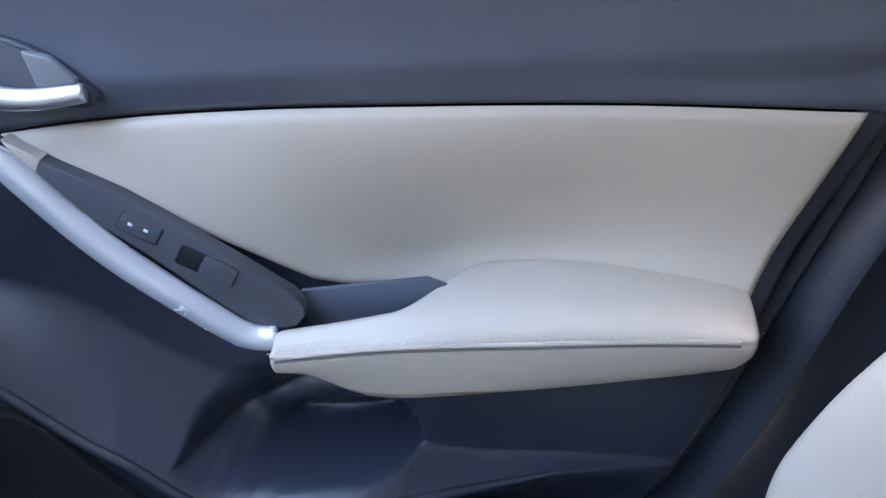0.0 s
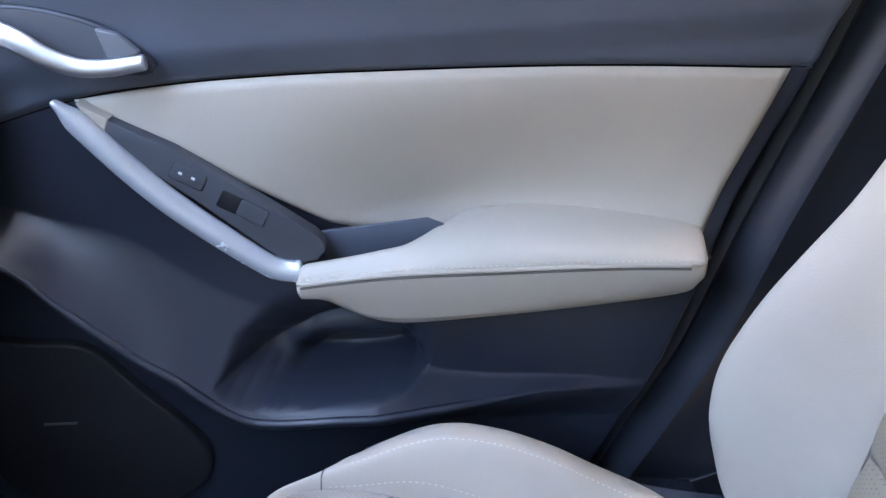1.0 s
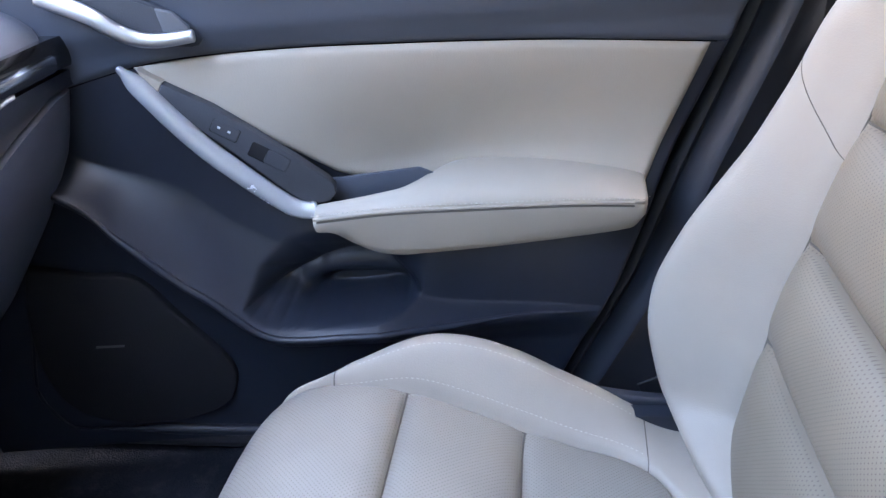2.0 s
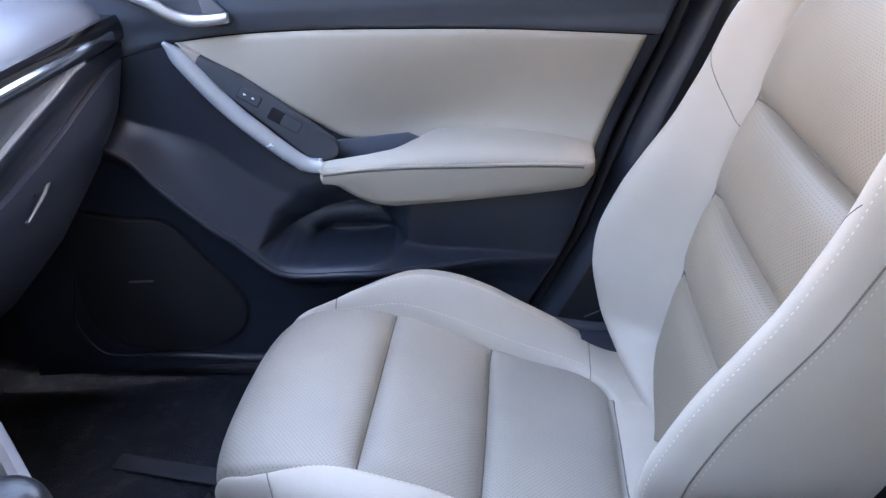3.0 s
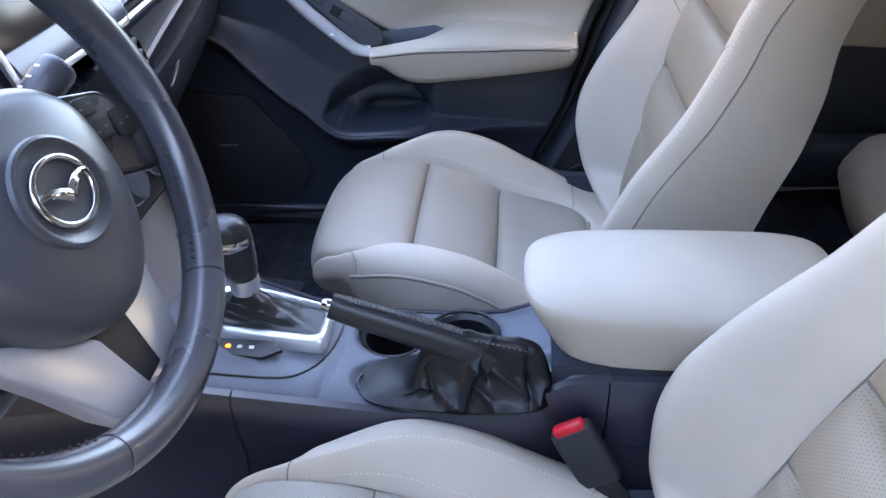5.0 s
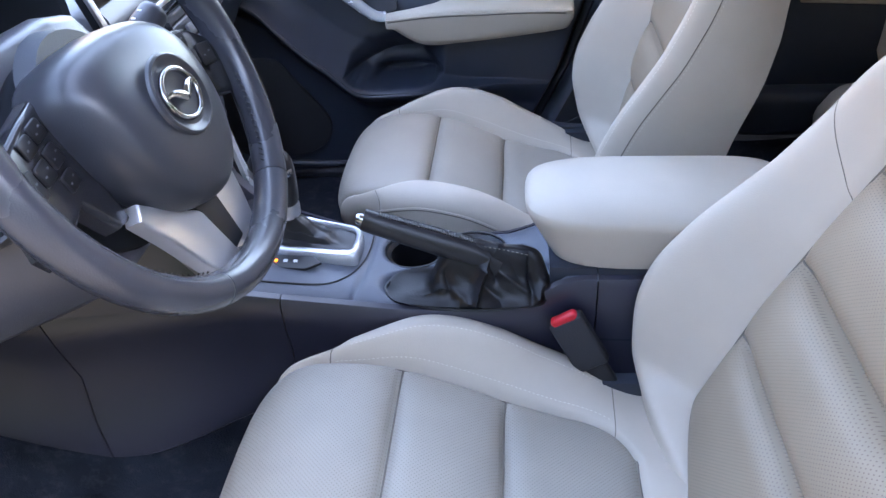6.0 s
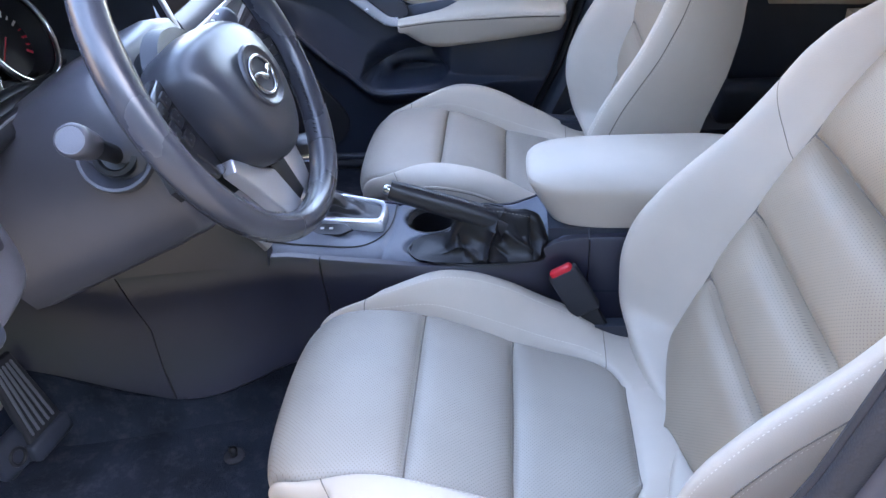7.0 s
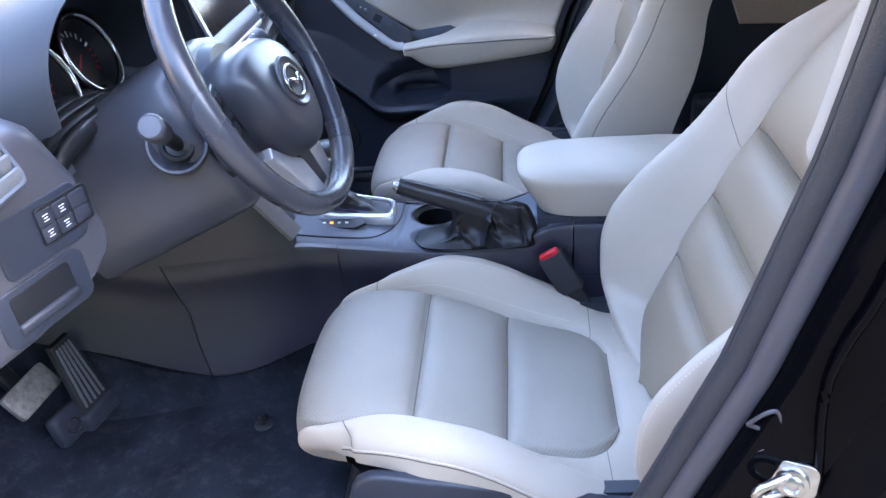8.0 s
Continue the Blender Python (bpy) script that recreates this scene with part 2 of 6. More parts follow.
def block(name, size, m, mat, parent=None, label="", bevel=0.004, seg=3):
    return part(name, bar_bm(size, bevel, seg, m), mat, parent, label)


def axes_at(place, normal, up=(0, 0, 1)):
    """A pose whose z axis is the normal and whose y axis is as near to up as can be."""
    z = Vector(normal).normalized()
    x = Vector(up).cross(z).normalized()
    y = z.cross(x)
    m = Matrix((x, y, z)).transposed().to_4x4()
    m.translation = place
    return m


def prism(name, outline, depth, m, mat, parent=None, label="", bevel=0.003, seg=3):
    """A plate: an outline in x, y, from z = 0 to depth, with rounded rims, at the pose m."""
    bm = bmesh.new()
    low = [bm.verts.new((x, y, 0)) for x, y in outline]
    f = bm.faces.new(low)
    r = bmesh.ops.extrude_face_region(bm, geom=[f])
    top = [v for v in r["geom"] if isinstance(v, bmesh.types.BMVert)]
    bmesh.ops.translate(bm, vec=(0, 0, depth), verts=top)
    bm.normal_update()
    rim = [e for e in bm.edges if all(abs(v.co.z - depth) < 1e-7 for v in e.verts)]
    if bevel:
        bmesh.ops.bevel(bm, geom=rim, offset=bevel, segments=seg, affect="EDGES", profile=0.5)
    bmesh.ops.transform(bm, matrix=m, verts=bm.verts)
    return part(name, bm, mat, parent, label)


def rounded(w, h, r, n=5):
    """The outline of a rectangle with round corners about the origin."""
    out = []
    for cx, cy, a0 in ((w / 2 - r, h / 2 - r, 0), (-w / 2 + r, h / 2 - r, 90), (-w / 2 + r, -h / 2 + r, 180), (w / 2 - r, -h / 2 + r, 270)):
        for k in range(n + 1):
            a = radians(a0 + 90 * k / n)
            out.append((cx + r * math.cos(a), cy + r * math.sin(a)))
    return out


def lathe(name, profile, m, mat, parent=None, label="", n=28, angle=40):
    """A turned body from (radius, height) about the z axis of the pose m."""
    rings = [[(r * math.cos(a), r * math.sin(a), z) for a in np.linspace(0, 2 * math.pi, n, endpoint=False)] for r, z in profile]
    bm = bmesh.new()
    rows = [[bm.verts.new(p) for p in r] for r in rings]
    for a, b in zip(rows, rows[1:]):
        for j in range(n):
            k = (j + 1) % n
            bm.faces.new((a[j], a[k], b[k], b[j]))
    bm.faces.new(rows[0][::-1])
    bm.faces.new(rows[-1])
    bmesh.ops.transform(bm, matrix=m, verts=bm.verts)
    return part(name, bm, mat, parent, label, True, angle)


def ring_of(R, r, m, name, mat, parent=None, label="", n=48, k=10, squash=1.0):
    verts, faces = [], []
    for i in range(n):
        a = 2 * math.pi * i / n
        for j in range(k):
            b = 2 * math.pi * j / k
            p = Vector(((R + r * math.cos(b)) * math.cos(a), (R + r * math.cos(b)) * math.sin(a), r * squash * math.sin(b)))
            verts.append(m @ p)
    for i in range(n):
        for j in range(k):
            faces.append((i * k + j, ((i + 1) % n) * k + j, ((i + 1) % n) * k + (j + 1) % k, i * k + (j + 1) % k))
    return mesh_part(name, verts, faces, mat, parent, label)


def stitches(name, line, normals, mat, parent, step=0.0058, size=(0.0036, 0.0011, 0.0008), lift=0.0004, slant=0.0):
    """A row of short raised threads along a line on a surface."""
    line, normals = np.array(line, float), np.array(normals, float)
    s = np.r_[0, np.cumsum(np.linalg.norm(np.diff(line, axis=0), axis=1))]
    verts, faces = [], []
    for w in np.arange(step / 2, s[-1], step):
        p = np.array([np.interp(w, s, line[:, k]) for k in range(3)])
        q = np.array([np.interp(min(w + 0.001, s[-1]), s, line[:, k]) for k in range(3)])
        nn = np.array([np.interp(w, s, normals[:, k]) for k in range(3)])
        nn /= np.linalg.norm(nn) + 1e-9
        t = q - p
        if np.linalg.norm(t) < 1e-7:
            continue
        t /= np.linalg.norm(t)
        b = np.cross(nn, t)
        t, b = t * math.cos(slant) + b * math.sin(slant), b * math.cos(slant) - t * math.sin(slant)
        o = len(verts)
        a, c, h = size[0] / 2, size[1] / 2, size[2]
        for u, v, z in ((-1, 0, -0.3), (-0.6, -1, 0), (0.6, -1, 0), (1, 0, -0.3), (0.6, 1, 0), (-0.6, 1, 0), (-0.5, 0, 1), (0.5, 0, 1)):
            verts.append(p + t * a * u + b * c * v + nn * (lift + h * z))
        faces += [(o, o + 1, o + 6), (o, o + 6, o + 5), (o + 1, o + 2, o + 7, o + 6), (o + 2, o + 3, o + 7), (o + 3, o + 4, o + 7), (o + 4, o + 5, o + 6, o + 7)]
    return mesh_part(name, verts, faces, mat, parent)


def grid_normals(P):
    du, dv = np.gradient(P, axis=0), np.gradient(P, axis=1)
    n = np.cross(du, dv)
    return n / (np.linalg.norm(n, axis=2, keepdims=True) + 1e-12)


def poly_mask(X, Z, poly):
    """True for the points of X, Z that lie within a polygon."""
    inside = np.zeros(X.shape, bool)
    pts = list(poly)
    for (x0, z0), (x1, z1) in zip(pts, pts[1:] + pts[:1]):
        hit = ((z0 > Z) != (z1 > Z)) & (X < (x1 - x0) * (Z - z0) / (z1 - z0 + 1e-12) + x0)
        inside ^= hit
    return inside


# ---- the car's shell and the ground ----
ground = mesh_part("ground", [(-60, -60, -0.38), (60, -60, -0.38), (60, 60, -0.38), (-60, 60, -0.38)], [(0, 1, 2, 3)], GROUND, None, "brown leafy ground round the parked car", False)
tagged(ground, category="ground", kind="structure")


def flat_box(name, lo, hi, mat, label, bevel=0.01, kind="structure", category=""):
    size = [b - a for a, b in zip(lo, hi)]
    ob = block(name, size, Matrix.Translation([(a + b) / 2 for a, b in zip(lo, hi)]), mat, None, label, bevel)
    return tagged(ob, category=category or name.split("_")[0], kind=kind)


# floor pan: footwells with a slope under the dashboard
xs = np.linspace(-1.15, 1.6, 160)
ys = np.linspace(-0.72, 0.74, 90)
FX, FY = np.meshgrid(xs, ys, indexing="ij")
FZ = 0.30 * ease(-0.62, -1.1, FX)
FZ += 0.05 * ease(0.66, 0.72, FY) + 0.05 * ease(-0.66, -0.71, FY)
FZ += 0.004 * np.sin(FX * 23 + 2 * np.sin(FY * 11)) * np.sin(FY * 19) + 0.0012 * np.sin(FX * 120) * np.sin(FY * 140)
floor_skin = grid_part("floor", np.stack([FX, FY, FZ], 2), CARPET, None, "dark dusty carpet of a car floor", flip=False)
tagged(floor_skin, category="floor", kind="structure")

def roof_row(x, d):
    w = 0.69 + 0.11 * float(ease(0.40, 0.62, x))
    e = 0.74 if w < 0.74 else w
    return [(x, 0.01 + (w if f < 0 else e) * f, 1.16 + 0.05 * math.cos(w * f * 1.6) - 0.05 * float(ease(0.9, 1.8, x)) - 0.05 * float(ease(0.10, -0.16, x)) + d) for f in np.linspace(-1, 1, 17)]
roof_xs = [-0.14, -0.05, 0.15, 0.4, 0.5, 0.62, 1.0, 1.4, 1.9]
roof = loft("ceiling", [roof_row(x, 0) for x in roof_xs] + [roof_row(x, 0.04) for x in roof_xs[::-1]] + [roof_row(roof_xs[0], 0)], HEADLINER, None, "pale cloth headliner under the roof", closed=False, caps=False)
tagged(roof, category="ceiling", kind="structure")
# unseen wall, added to block low sky on the driver's side
flat_box("backdrop_wall", (-14, -5.1, -0.38), (14, -4.8, 3.7), SKY_BLOCK, "dark unseen wall added to hold off skylight from the side", 0.0, category="wall")

# reflector wall, added to throw warm sunlight through the windscreen
flat_box("garden_wall", (-5.6, -7.0, -0.38), (-5.3, 9.0, 3.2), TAN_BOUNCE, "tan wall added in front of the car to bounce warm sunlight", 0.0, category="wall")

# passenger side: sill, B-pillar, rear door; front bulkhead and rear end
flat_box("sill_trim", (-0.62, 0.655, 0.0), (0.42, 0.80, 0.036), COLUMN, "dark plastic sill trim along the door opening", 0.02, category="trim")
flat_box("bulkhead", (-1.20, -0.78, 0.0), (-1.12, 0.80, 0.66), BLACK, "dark firewall under the dashboard", 0.01, category="wall")
flat_box("rear_wall", (1.62, -0.78, 0.0), (1.70, 0.80, 0.75), DARK, "dark rear wall of the cabin", 0.01, category="wall")
flat_box("front_body", (-2.1, -0.78, -0.16), (-1.21, 0.80, 0.60), PAINT, "black bonnet and front wings before the windscreen", 0.06, category="car body")
flat_box("footwell_side", (-1.12, 0.66, 0.0), (-0.58, 0.74, 0.62), DARK_HARD, "dark footwell side trim", 0.01, category="wall")


# ---- front seats ----
def upholstery(ctrl, n, widths, seams, cols=(44, 22, 16, 14), puff=0.007, fall=0.05, sink=0.007, groove=0.010, end=99.0):
    """The skin of a cushion: a centre line (x, z) and across it the insert, the bolsters and the side faces.
    widths(s) gives for the arc length s: insert half width, crest half width, crest height, outer half width, side depth."""
    c = curve(ctrl, n)
    s = np.r_[0, np.cumsum(np.linalg.norm(np.diff(c, axis=0), axis=1))]
    t = np.gradient(c, axis=0)
    t /= np.linalg.norm(t, axis=1, keepdims=True)
    nrm = np.stack([-t[:, 1], t[:, 0]], 1)
    ci, cb, ce, cs = cols
    half = []
    W = np.array([widths(s[i], c[i]) for i in range(n)])
    kernel = np.hanning(19) / np.hanning(19).sum()
    for k in (1, 2, 3, 4):
        W[:, k] = np.convolve(np.pad(W[:, k], 9, mode="edge"), kernel, "valid")
    kernel = np.hanning(9) / np.hanning(9).sum()
    W[:, 0] = np.convolve(np.pad(W[:, 0], 4, mode="edge"), kernel, "valid")
    for i in range(n):
        wi, wc, hc, wo, dep = W[i]
        f = np.linspace(0, 1, ci + 1)
        a = [wi * f]
        h = [-sink * f**2 * (wi / 0.17)]
        h0 = h[0][-1]
        f = np.linspace(0, 1, cb + 1)[1:]
        a.append(wi + (wc - wi) * f)
        h.append(h0 + (hc - h0) * (f * f * (3 - 2 * f) * 0.55 + np.sin(f * math.pi / 2) * 0.45))
        ang = np.linspace(0, math.pi / 2, ce + 1)[1:]
        drop = min(fall, dep * 0.5)
        a.append(wc + (wo - wc) * np.sin(ang))
        h.append(hc - drop * (1 - np.cos(ang)))
        f = np.linspace(0, 1, cs + 1)[1:]
        a.append(wo - 0.012 * f**2)
        h.append(hc - drop - (dep - drop) * f)
        half.append((np.concatenate(a), np.concatenate(h)))
    A = np.array([x[0] for x in half])
    Hh = np.array([x[1] for x in half])
    # seams: cross seams press into the insert, with soft swellings between them
    S = s[:, None] * np.ones_like(A)
    WI = A[:, [ci]]
    ins = np.arange(A.shape[1])[None, :] <= ci
    inside = np.clip(1 - (A / np.maximum(WI, 1e-6)) ** 8, 0, 1) * ins
    lane = np.zeros_like(A)
    edges = [-9.0] + [k for k, _ in seams] + [9.0]
    for a, b in zip(edges, edges[1:]):
        f = np.clip((S - a) / (b - a), 0, 1) if a > -9 and b < 9 else 0.5 * np.clip(np.minimum(S - a, b - S) / 0.065, 0, 1)
        lane += np.sin(f * math.pi) ** 0.6 * ((S >= a) & (S < b))
    Hh = Hh + puff * lane * np.clip(1 - (A / np.maximum(WI, 1e-6)) ** 4, 0, 1) * ins
    for k, depth in seams:
        d = S - k
        Hh = Hh - depth * (np.exp(-((d / 0.0038) ** 2)) + 0.8 * np.exp(-((d / 0.016) ** 2))) * inside
    seam = A - WI
    Hh = Hh - groove * np.exp(-((seam / 0.0046) ** 2)) * (WI > 0.02) * np.clip((end - S) / 0.006 + 1, 0, 1)
    full_a = np.concatenate([-A[:, :0:-1], A], 1)
    full_h = np.concatenate([Hh[:, :0:-1], Hh], 1)
    P = np.stack([c[:, [0]] + nrm[:, [0]] * full_h, full_a, c[:, [1]] + nrm[:, [1]] * full_h], 2)
    return P, s, c, ci, cb, ce, cs


def regions(P, s, seams, ci, cb, ce, cs, end=None):
    """Cell masks: the segments of the insert, both bolsters, both side faces."""
    n, m, _ = P.shape
    mid = m // 2
    j = np.abs(np.arange(m - 1) + 0.5 - mid)[None, :] * np.ones((n - 1, 1))
    sc = ((s[:-1] + s[1:]) / 2)[:, None] * np.ones((1, m - 1))
    side = (np.arange(m - 1) + 0.5 > mid)[None, :] * np.ones((n - 1, 1), bool)
    segs = []
    bounds = [-9] + [k for k, _ in seams] + [99]
    for a, b in zip(bounds, bounds[1:]):
        segs.append((j < ci) & (sc >= a) & (sc < b))
    bolster = (j >= ci) & (j < ci + cb + ce)
    skirt = j >= ci + cb + ce
    return segs, [bolster & ~side, bolster & side], [skirt & ~side, skirt & side]


CUSHION = [(-0.085, 0.100), (-0.120, 0.108), (-0.152, 0.130), (-0.164, 0.165), (-0.150, 0.200), (-0.115, 0.219), (-0.06, 0.225), (0.0, 0.220), (0.065, 0.196), (0.13, 0.169), (0.20, 0.150), (0.28, 0.138), (0.34, 0.138), (0.40, 0.145)]


def cushion_widths(s, c):
    x, z = c
    turn = float(np.clip((x - 0.205) / 0.080, 0, 1))
    wi = 0.154 - 0.010 * float(ease(0.12, 0.215, x)) - 0.064 * (1 - math.sqrt(1 - turn * turn)) - 0.018 * float(ease(-0.12, -0.165, x))
    rise = float(np.interp(x, [-0.17, -0.10, -0.07, -0.02, 0.016, 0.06, 0.115, 0.20, 0.29, 0.40], [0.0, 0.0, 0.004, 0.024, 0.040, 0.050, 0.050, 0.028, -0.008, -0.02]))
    wo = float(np.interp(x, [-0.165, -0.15, -0.115, -0.07, 0.02, 0.2, 0.4], [0.158, 0.168, 0.176, 0.190, 0.229, 0.240, 0.236]))
    dep = float(np.interp(x, [-0.17, -0.10, 0.0, 0.10, 0.40], [0.070, 0.078, 0.106, 0.116, 0.09]))
    if z < 0.19 and x < 0:
        rise, dep = -0.002, 0.070
        k = float(np.interp(z, [0.10, 0.165], [0.72, 1.0]))
        wi, wo = wi * k, wo * k
    return wi, wo - 0.016 - 0.022 * float(ease(-0.11, -0.02, x)), rise, wo, dep


BACK = [(0.335, 0.110), (0.345, 0.165), (0.357, 0.235), (0.367, 0.30), (0.388, 0.385), (0.416, 0.485), (0.448, 0.585), (0.484, 0.665), (0.505, 0.702), (0.535, 0.718), (0.565, 0.705)]


def back_widths(s, c):
    x, z = c
    low = np.clip((z - 0.145) / 0.045, 0, 1)
    wi = float(np.interp(z, [0.18, 0.26, 0.30, 0.38, 0.48, 0.60, 0.72], [0.148, 0.152, 0.154, 0.160, 0.164, 0.170, 0.168])) * (1 - (1 - low) ** 2.6)
    if x > 0.52:
        wi = 0.178
    rise = float(np.interp(z, [0.11, 0.165, 0.236, 0.29, 0.36, 0.45, 0.52, 0.57, 0.62, 0.68, 0.72], [0.020, 0.066, 0.096, 0.101, 0.087, 0.058, 0.048, 0.048, 0.038, 0.016, 0.0]))
    wo = float(np.interp(z, [0.11, 0.18, 0.30, 0.42, 0.52, 0.62, 0.70], [0.215, 0.232, 0.243, 0.243, 0.240, 0.232, 0.212]))
    return wi, wo - 0.018, rise, wo, float(np.interp(z, [0.11, 0.33, 0.5, 0.64, 0.7], [0.16, 0.178, 0.135, 0.096, 0.082]))


def side_line(P, col, i0, i1, mirror=True):
    mid = P.shape[1] // 2
    N = grid_normals(P)
    for sign in (-1, 1) if mirror else (1,):
        k = mid + sign * col
        yield P[i0:i1, k], N[i0:i1, k]


def front_seat(name, outer, front=0.0):
    seat = empty(name)
    # cushion
    n = 168
    line = [(x - front * float(ease(0.0, -0.10, x)), z + 0.3 * front * float(ease(0.02, -0.10, x))) for x, z in CUSHION]
    c = curve(line, n)
    s = np.r_[0, np.cumsum(np.linalg.norm(np.diff(c, axis=0), axis=1))]
    at = lambda x: float(np.interp(x, c[40:, 0], s[40:]))  # noqa: E731
    seams = [(at(0.004), 0.008), (at(0.131), 0.008)]
    P, s, c, ci, cb, ce, cs = upholstery(line, n, lambda s, c: cushion_widths(s, (c[0] + front * float(ease(0.0, -0.10, c[0])), c[1])), seams + [(at(0.285), 0.007)], fall=0.030, end=at(0.285))
    # front corners rounded in plan
    P[:, :, 0] += 0.030 * ease(-0.06, -0.13, P[:, :, 0]) * np.clip(np.abs(P[:, :, 1]) / 0.172, 0, 1.05) ** 7
    segs, bolsters, skirts = regions(P, s, seams, ci, cb, ce, cs)
    i_end, i_turn = int(np.searchsorted(s, at(0.285))), int(np.searchsorted(s, at(0.262)))
    rows = np.arange(n - 1)[:, None]
    cushion = loft("cushion", [[(P[i, k][0], P[i, k][1] * f, P[i, k][2] + 0.002) for k, f in ((0, 0.99), (0, 0.4), (-1, 0.4), (-1, 0.99))] for i in range(0, n, 6)], BLACK, seat, "dark cushion underside", caps=True)
    for k in range(2):
        short = np.abs(np.arange(P.shape[1] - 1) + 0.5 - P.shape[1] // 2)[None, :] < ci + cb + ce + (0.45 * cs if (outer > 0) == (k == 1) else 99)
        grid_part("side_face", P, LEATHER, cushion, "", skirts[k] & short)
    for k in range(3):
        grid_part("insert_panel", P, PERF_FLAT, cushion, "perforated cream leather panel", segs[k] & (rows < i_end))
    for k in range(2):
        grid_part("bolster", P, LEATHER, cushion, "", bolsters[k] & (rows < i_turn))
    grid_part("back_border", P, LEATHER, cushion, "smooth leather strip behind the insert", (bolsters[0] | bolsters[1]) & (rows >= i_turn) | (segs[0] | segs[1] | segs[2]) & (rows >= i_end))
    N = grid_normals(P)
    mid = P.shape[1] // 2
    # thin dark tubes put the shade of the grooves into the cushion
    for k, _ in seams:
        i = int(np.argmin(np.abs(s - k)))
        tube("seam_shade", P[i, mid - ci + 1 : mid + ci] + N[i, mid - ci + 1 : mid + ci] * 0.0008, 0.0012, SEAM, cushion, "", 5)
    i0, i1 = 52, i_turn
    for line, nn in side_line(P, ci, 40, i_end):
        tube("seam_shade", line + nn * 0.0006, 0.0009, SEAM, cushion, "", 5)
    tube("seam_shade", P[i_end, mid - ci : mid + ci + 1] + N[i_end, mid - ci : mid + ci + 1] * 0.0006, 0.0009, SEAM, cushion, "", 5)
    for sign in (-1, 1):
        cols = [mid + sign * k for k in range(ci, ci + cb + ce)]
        tube("seam_shade", np.array([P[i_turn, k] + N[i_turn, k] * 0.0002 for k in cols]), 0.0006, SEAM, cushion, "", 5)
    for line, nn in side_line(P, ci + 5, i0, i1):
        stitches("stitching", line, nn, THREAD, cushion, size=(0.0034, 0.0010, 0.0005), lift=0.0001)
    for line, nn in side_line(P, ci + cb - 2, i0 + 6, i1):
        stitches("stitching", line, nn, THREAD, cushion, size=(0.0034, 0.0010, 0.0005), lift=0.0001)
    for sign in (-1, 1):
        cols = [mid + sign * k for k in range(ci + 1, ci + cb + ce)]
        tube("seam_shade", np.array([P[50, k] + N[50, k] * 0.0002 for k in cols]), 0.0007, SEAM, cushion, "", 5)
    for line, nn in side_line(P, ci + cb + ce, i0 - 10, i1):
        tube("piping", line - nn * 0.0002, 0.0018, LEATHER, cushion, "", 8)
        tube("seam_shade", line + nn * 0.0008 - np.array([0, 0, 0.0032]), 0.0010, SEAM, cushion, "", 5)
    cover = curve([(-0.075, 0.030), (-0.080, 0.120), (-0.072, 0.172), (-0.045, 0.200), (0.03, 0.190), (0.13, 0.176), (0.25, 0.154), (0.36, 0.148), (0.44, 0.140), (0.47, 0.090), (0.45, 0.030)], 40)
    prism("outer_cover", [tuple(p) for p in cover], 0.014, axes_at(Vector((0, 0.234 if outer > 0 else -0.2215, 0)), (0, -1, 0)), DARK_HARD, seat, "dark plastic side cover", 0.006)
    block("seat_base", (0.40, 0.40, 0.07), Matrix.Translation((0.10, 0, 0.085)), BLACK, seat, "dark plastic seat base", 0.02)
    for y in (-0.20, 0.20):
        block("seat_rail", (0.50, 0.035, 0.03), Matrix.Translation((0.12, y, 0.02)), BLACK, seat, "black seat rail", 0.006)
        loft("side_cover", [[(x, y * 1.02 + d, z) for x, z in ((-0.06, 0.04), (0.36, 0.04), (0.45, 0.10), (0.44, 0.15), (0.36, 0.16), (0.30, 0.15), (0.0, 0.14), (-0.07, 0.11))] for d in (-0.010, 0.010)], DARK_HARD, seat, "dark plastic side cover")
    # backrest
    n = 170
    c = curve(BACK, n)
    s = np.r_[0, np.cumsum(np.linalg.norm(np.diff(c, axis=0), axis=1))]
    at = lambda z: float(np.interp(z, c[:140, 1], s[:140]))  # noqa: E731
    seams = [(at(0.285), 0.011), (at(0.392), 0.011), (at(0.508), 0.011)]
    P, s, c, ci, cb, ce, cs = upholstery(BACK, n, back_widths, seams, puff=0.016, sink=0.001, groove=0.006)
    cut = int(np.searchsorted(s, at(0.545)))
    segs, bolsters, skirts = regions(P, s, seams, ci, cb, ce, cs)
    edge = [P[i, -1] for i in range(0, n, 6)]
    rings = []
    for p in edge:
        y = p[1]
        rings.append([(p[0] - 0.004, y * f, p[2]) for f in (1, 0.5, 0, -0.5, -1)] + [(p[0] + 0.03 * (1 - abs(f) ** 3), y * f, p[2] + 0.008) for f in (-1, -0.5, 0, 0.5, 1)])
    backrest = loft("backrest", rings, LEATHER, seat, "cream leather backrest")
    # backrest inserts take the copy with shade in its colour
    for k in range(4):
        grid_part("insert_panel", P, PERF_UP_SHADED, backrest, "perforated cream leather panel", segs[k])
    rows = np.arange(P.shape[0] - 1)[:, None]
    for k in range(2):
        grid_part("lower_bolster", P, LEATHER, backrest, "", bolsters[k] & (rows < cut))
        grid_part("upper_bolster", P, LEATHER, backrest, "", bolsters[k] & (rows >= cut))
        grid_part("side_face", P, LEATHER, backrest, "", skirts[k])
    N = grid_normals(P)
    mid = P.shape[1] // 2
    for sign in (-1, 1):
        cols = [mid + sign * k for k in range(ci, ci + cb + 3)]
        line, nn = [], []
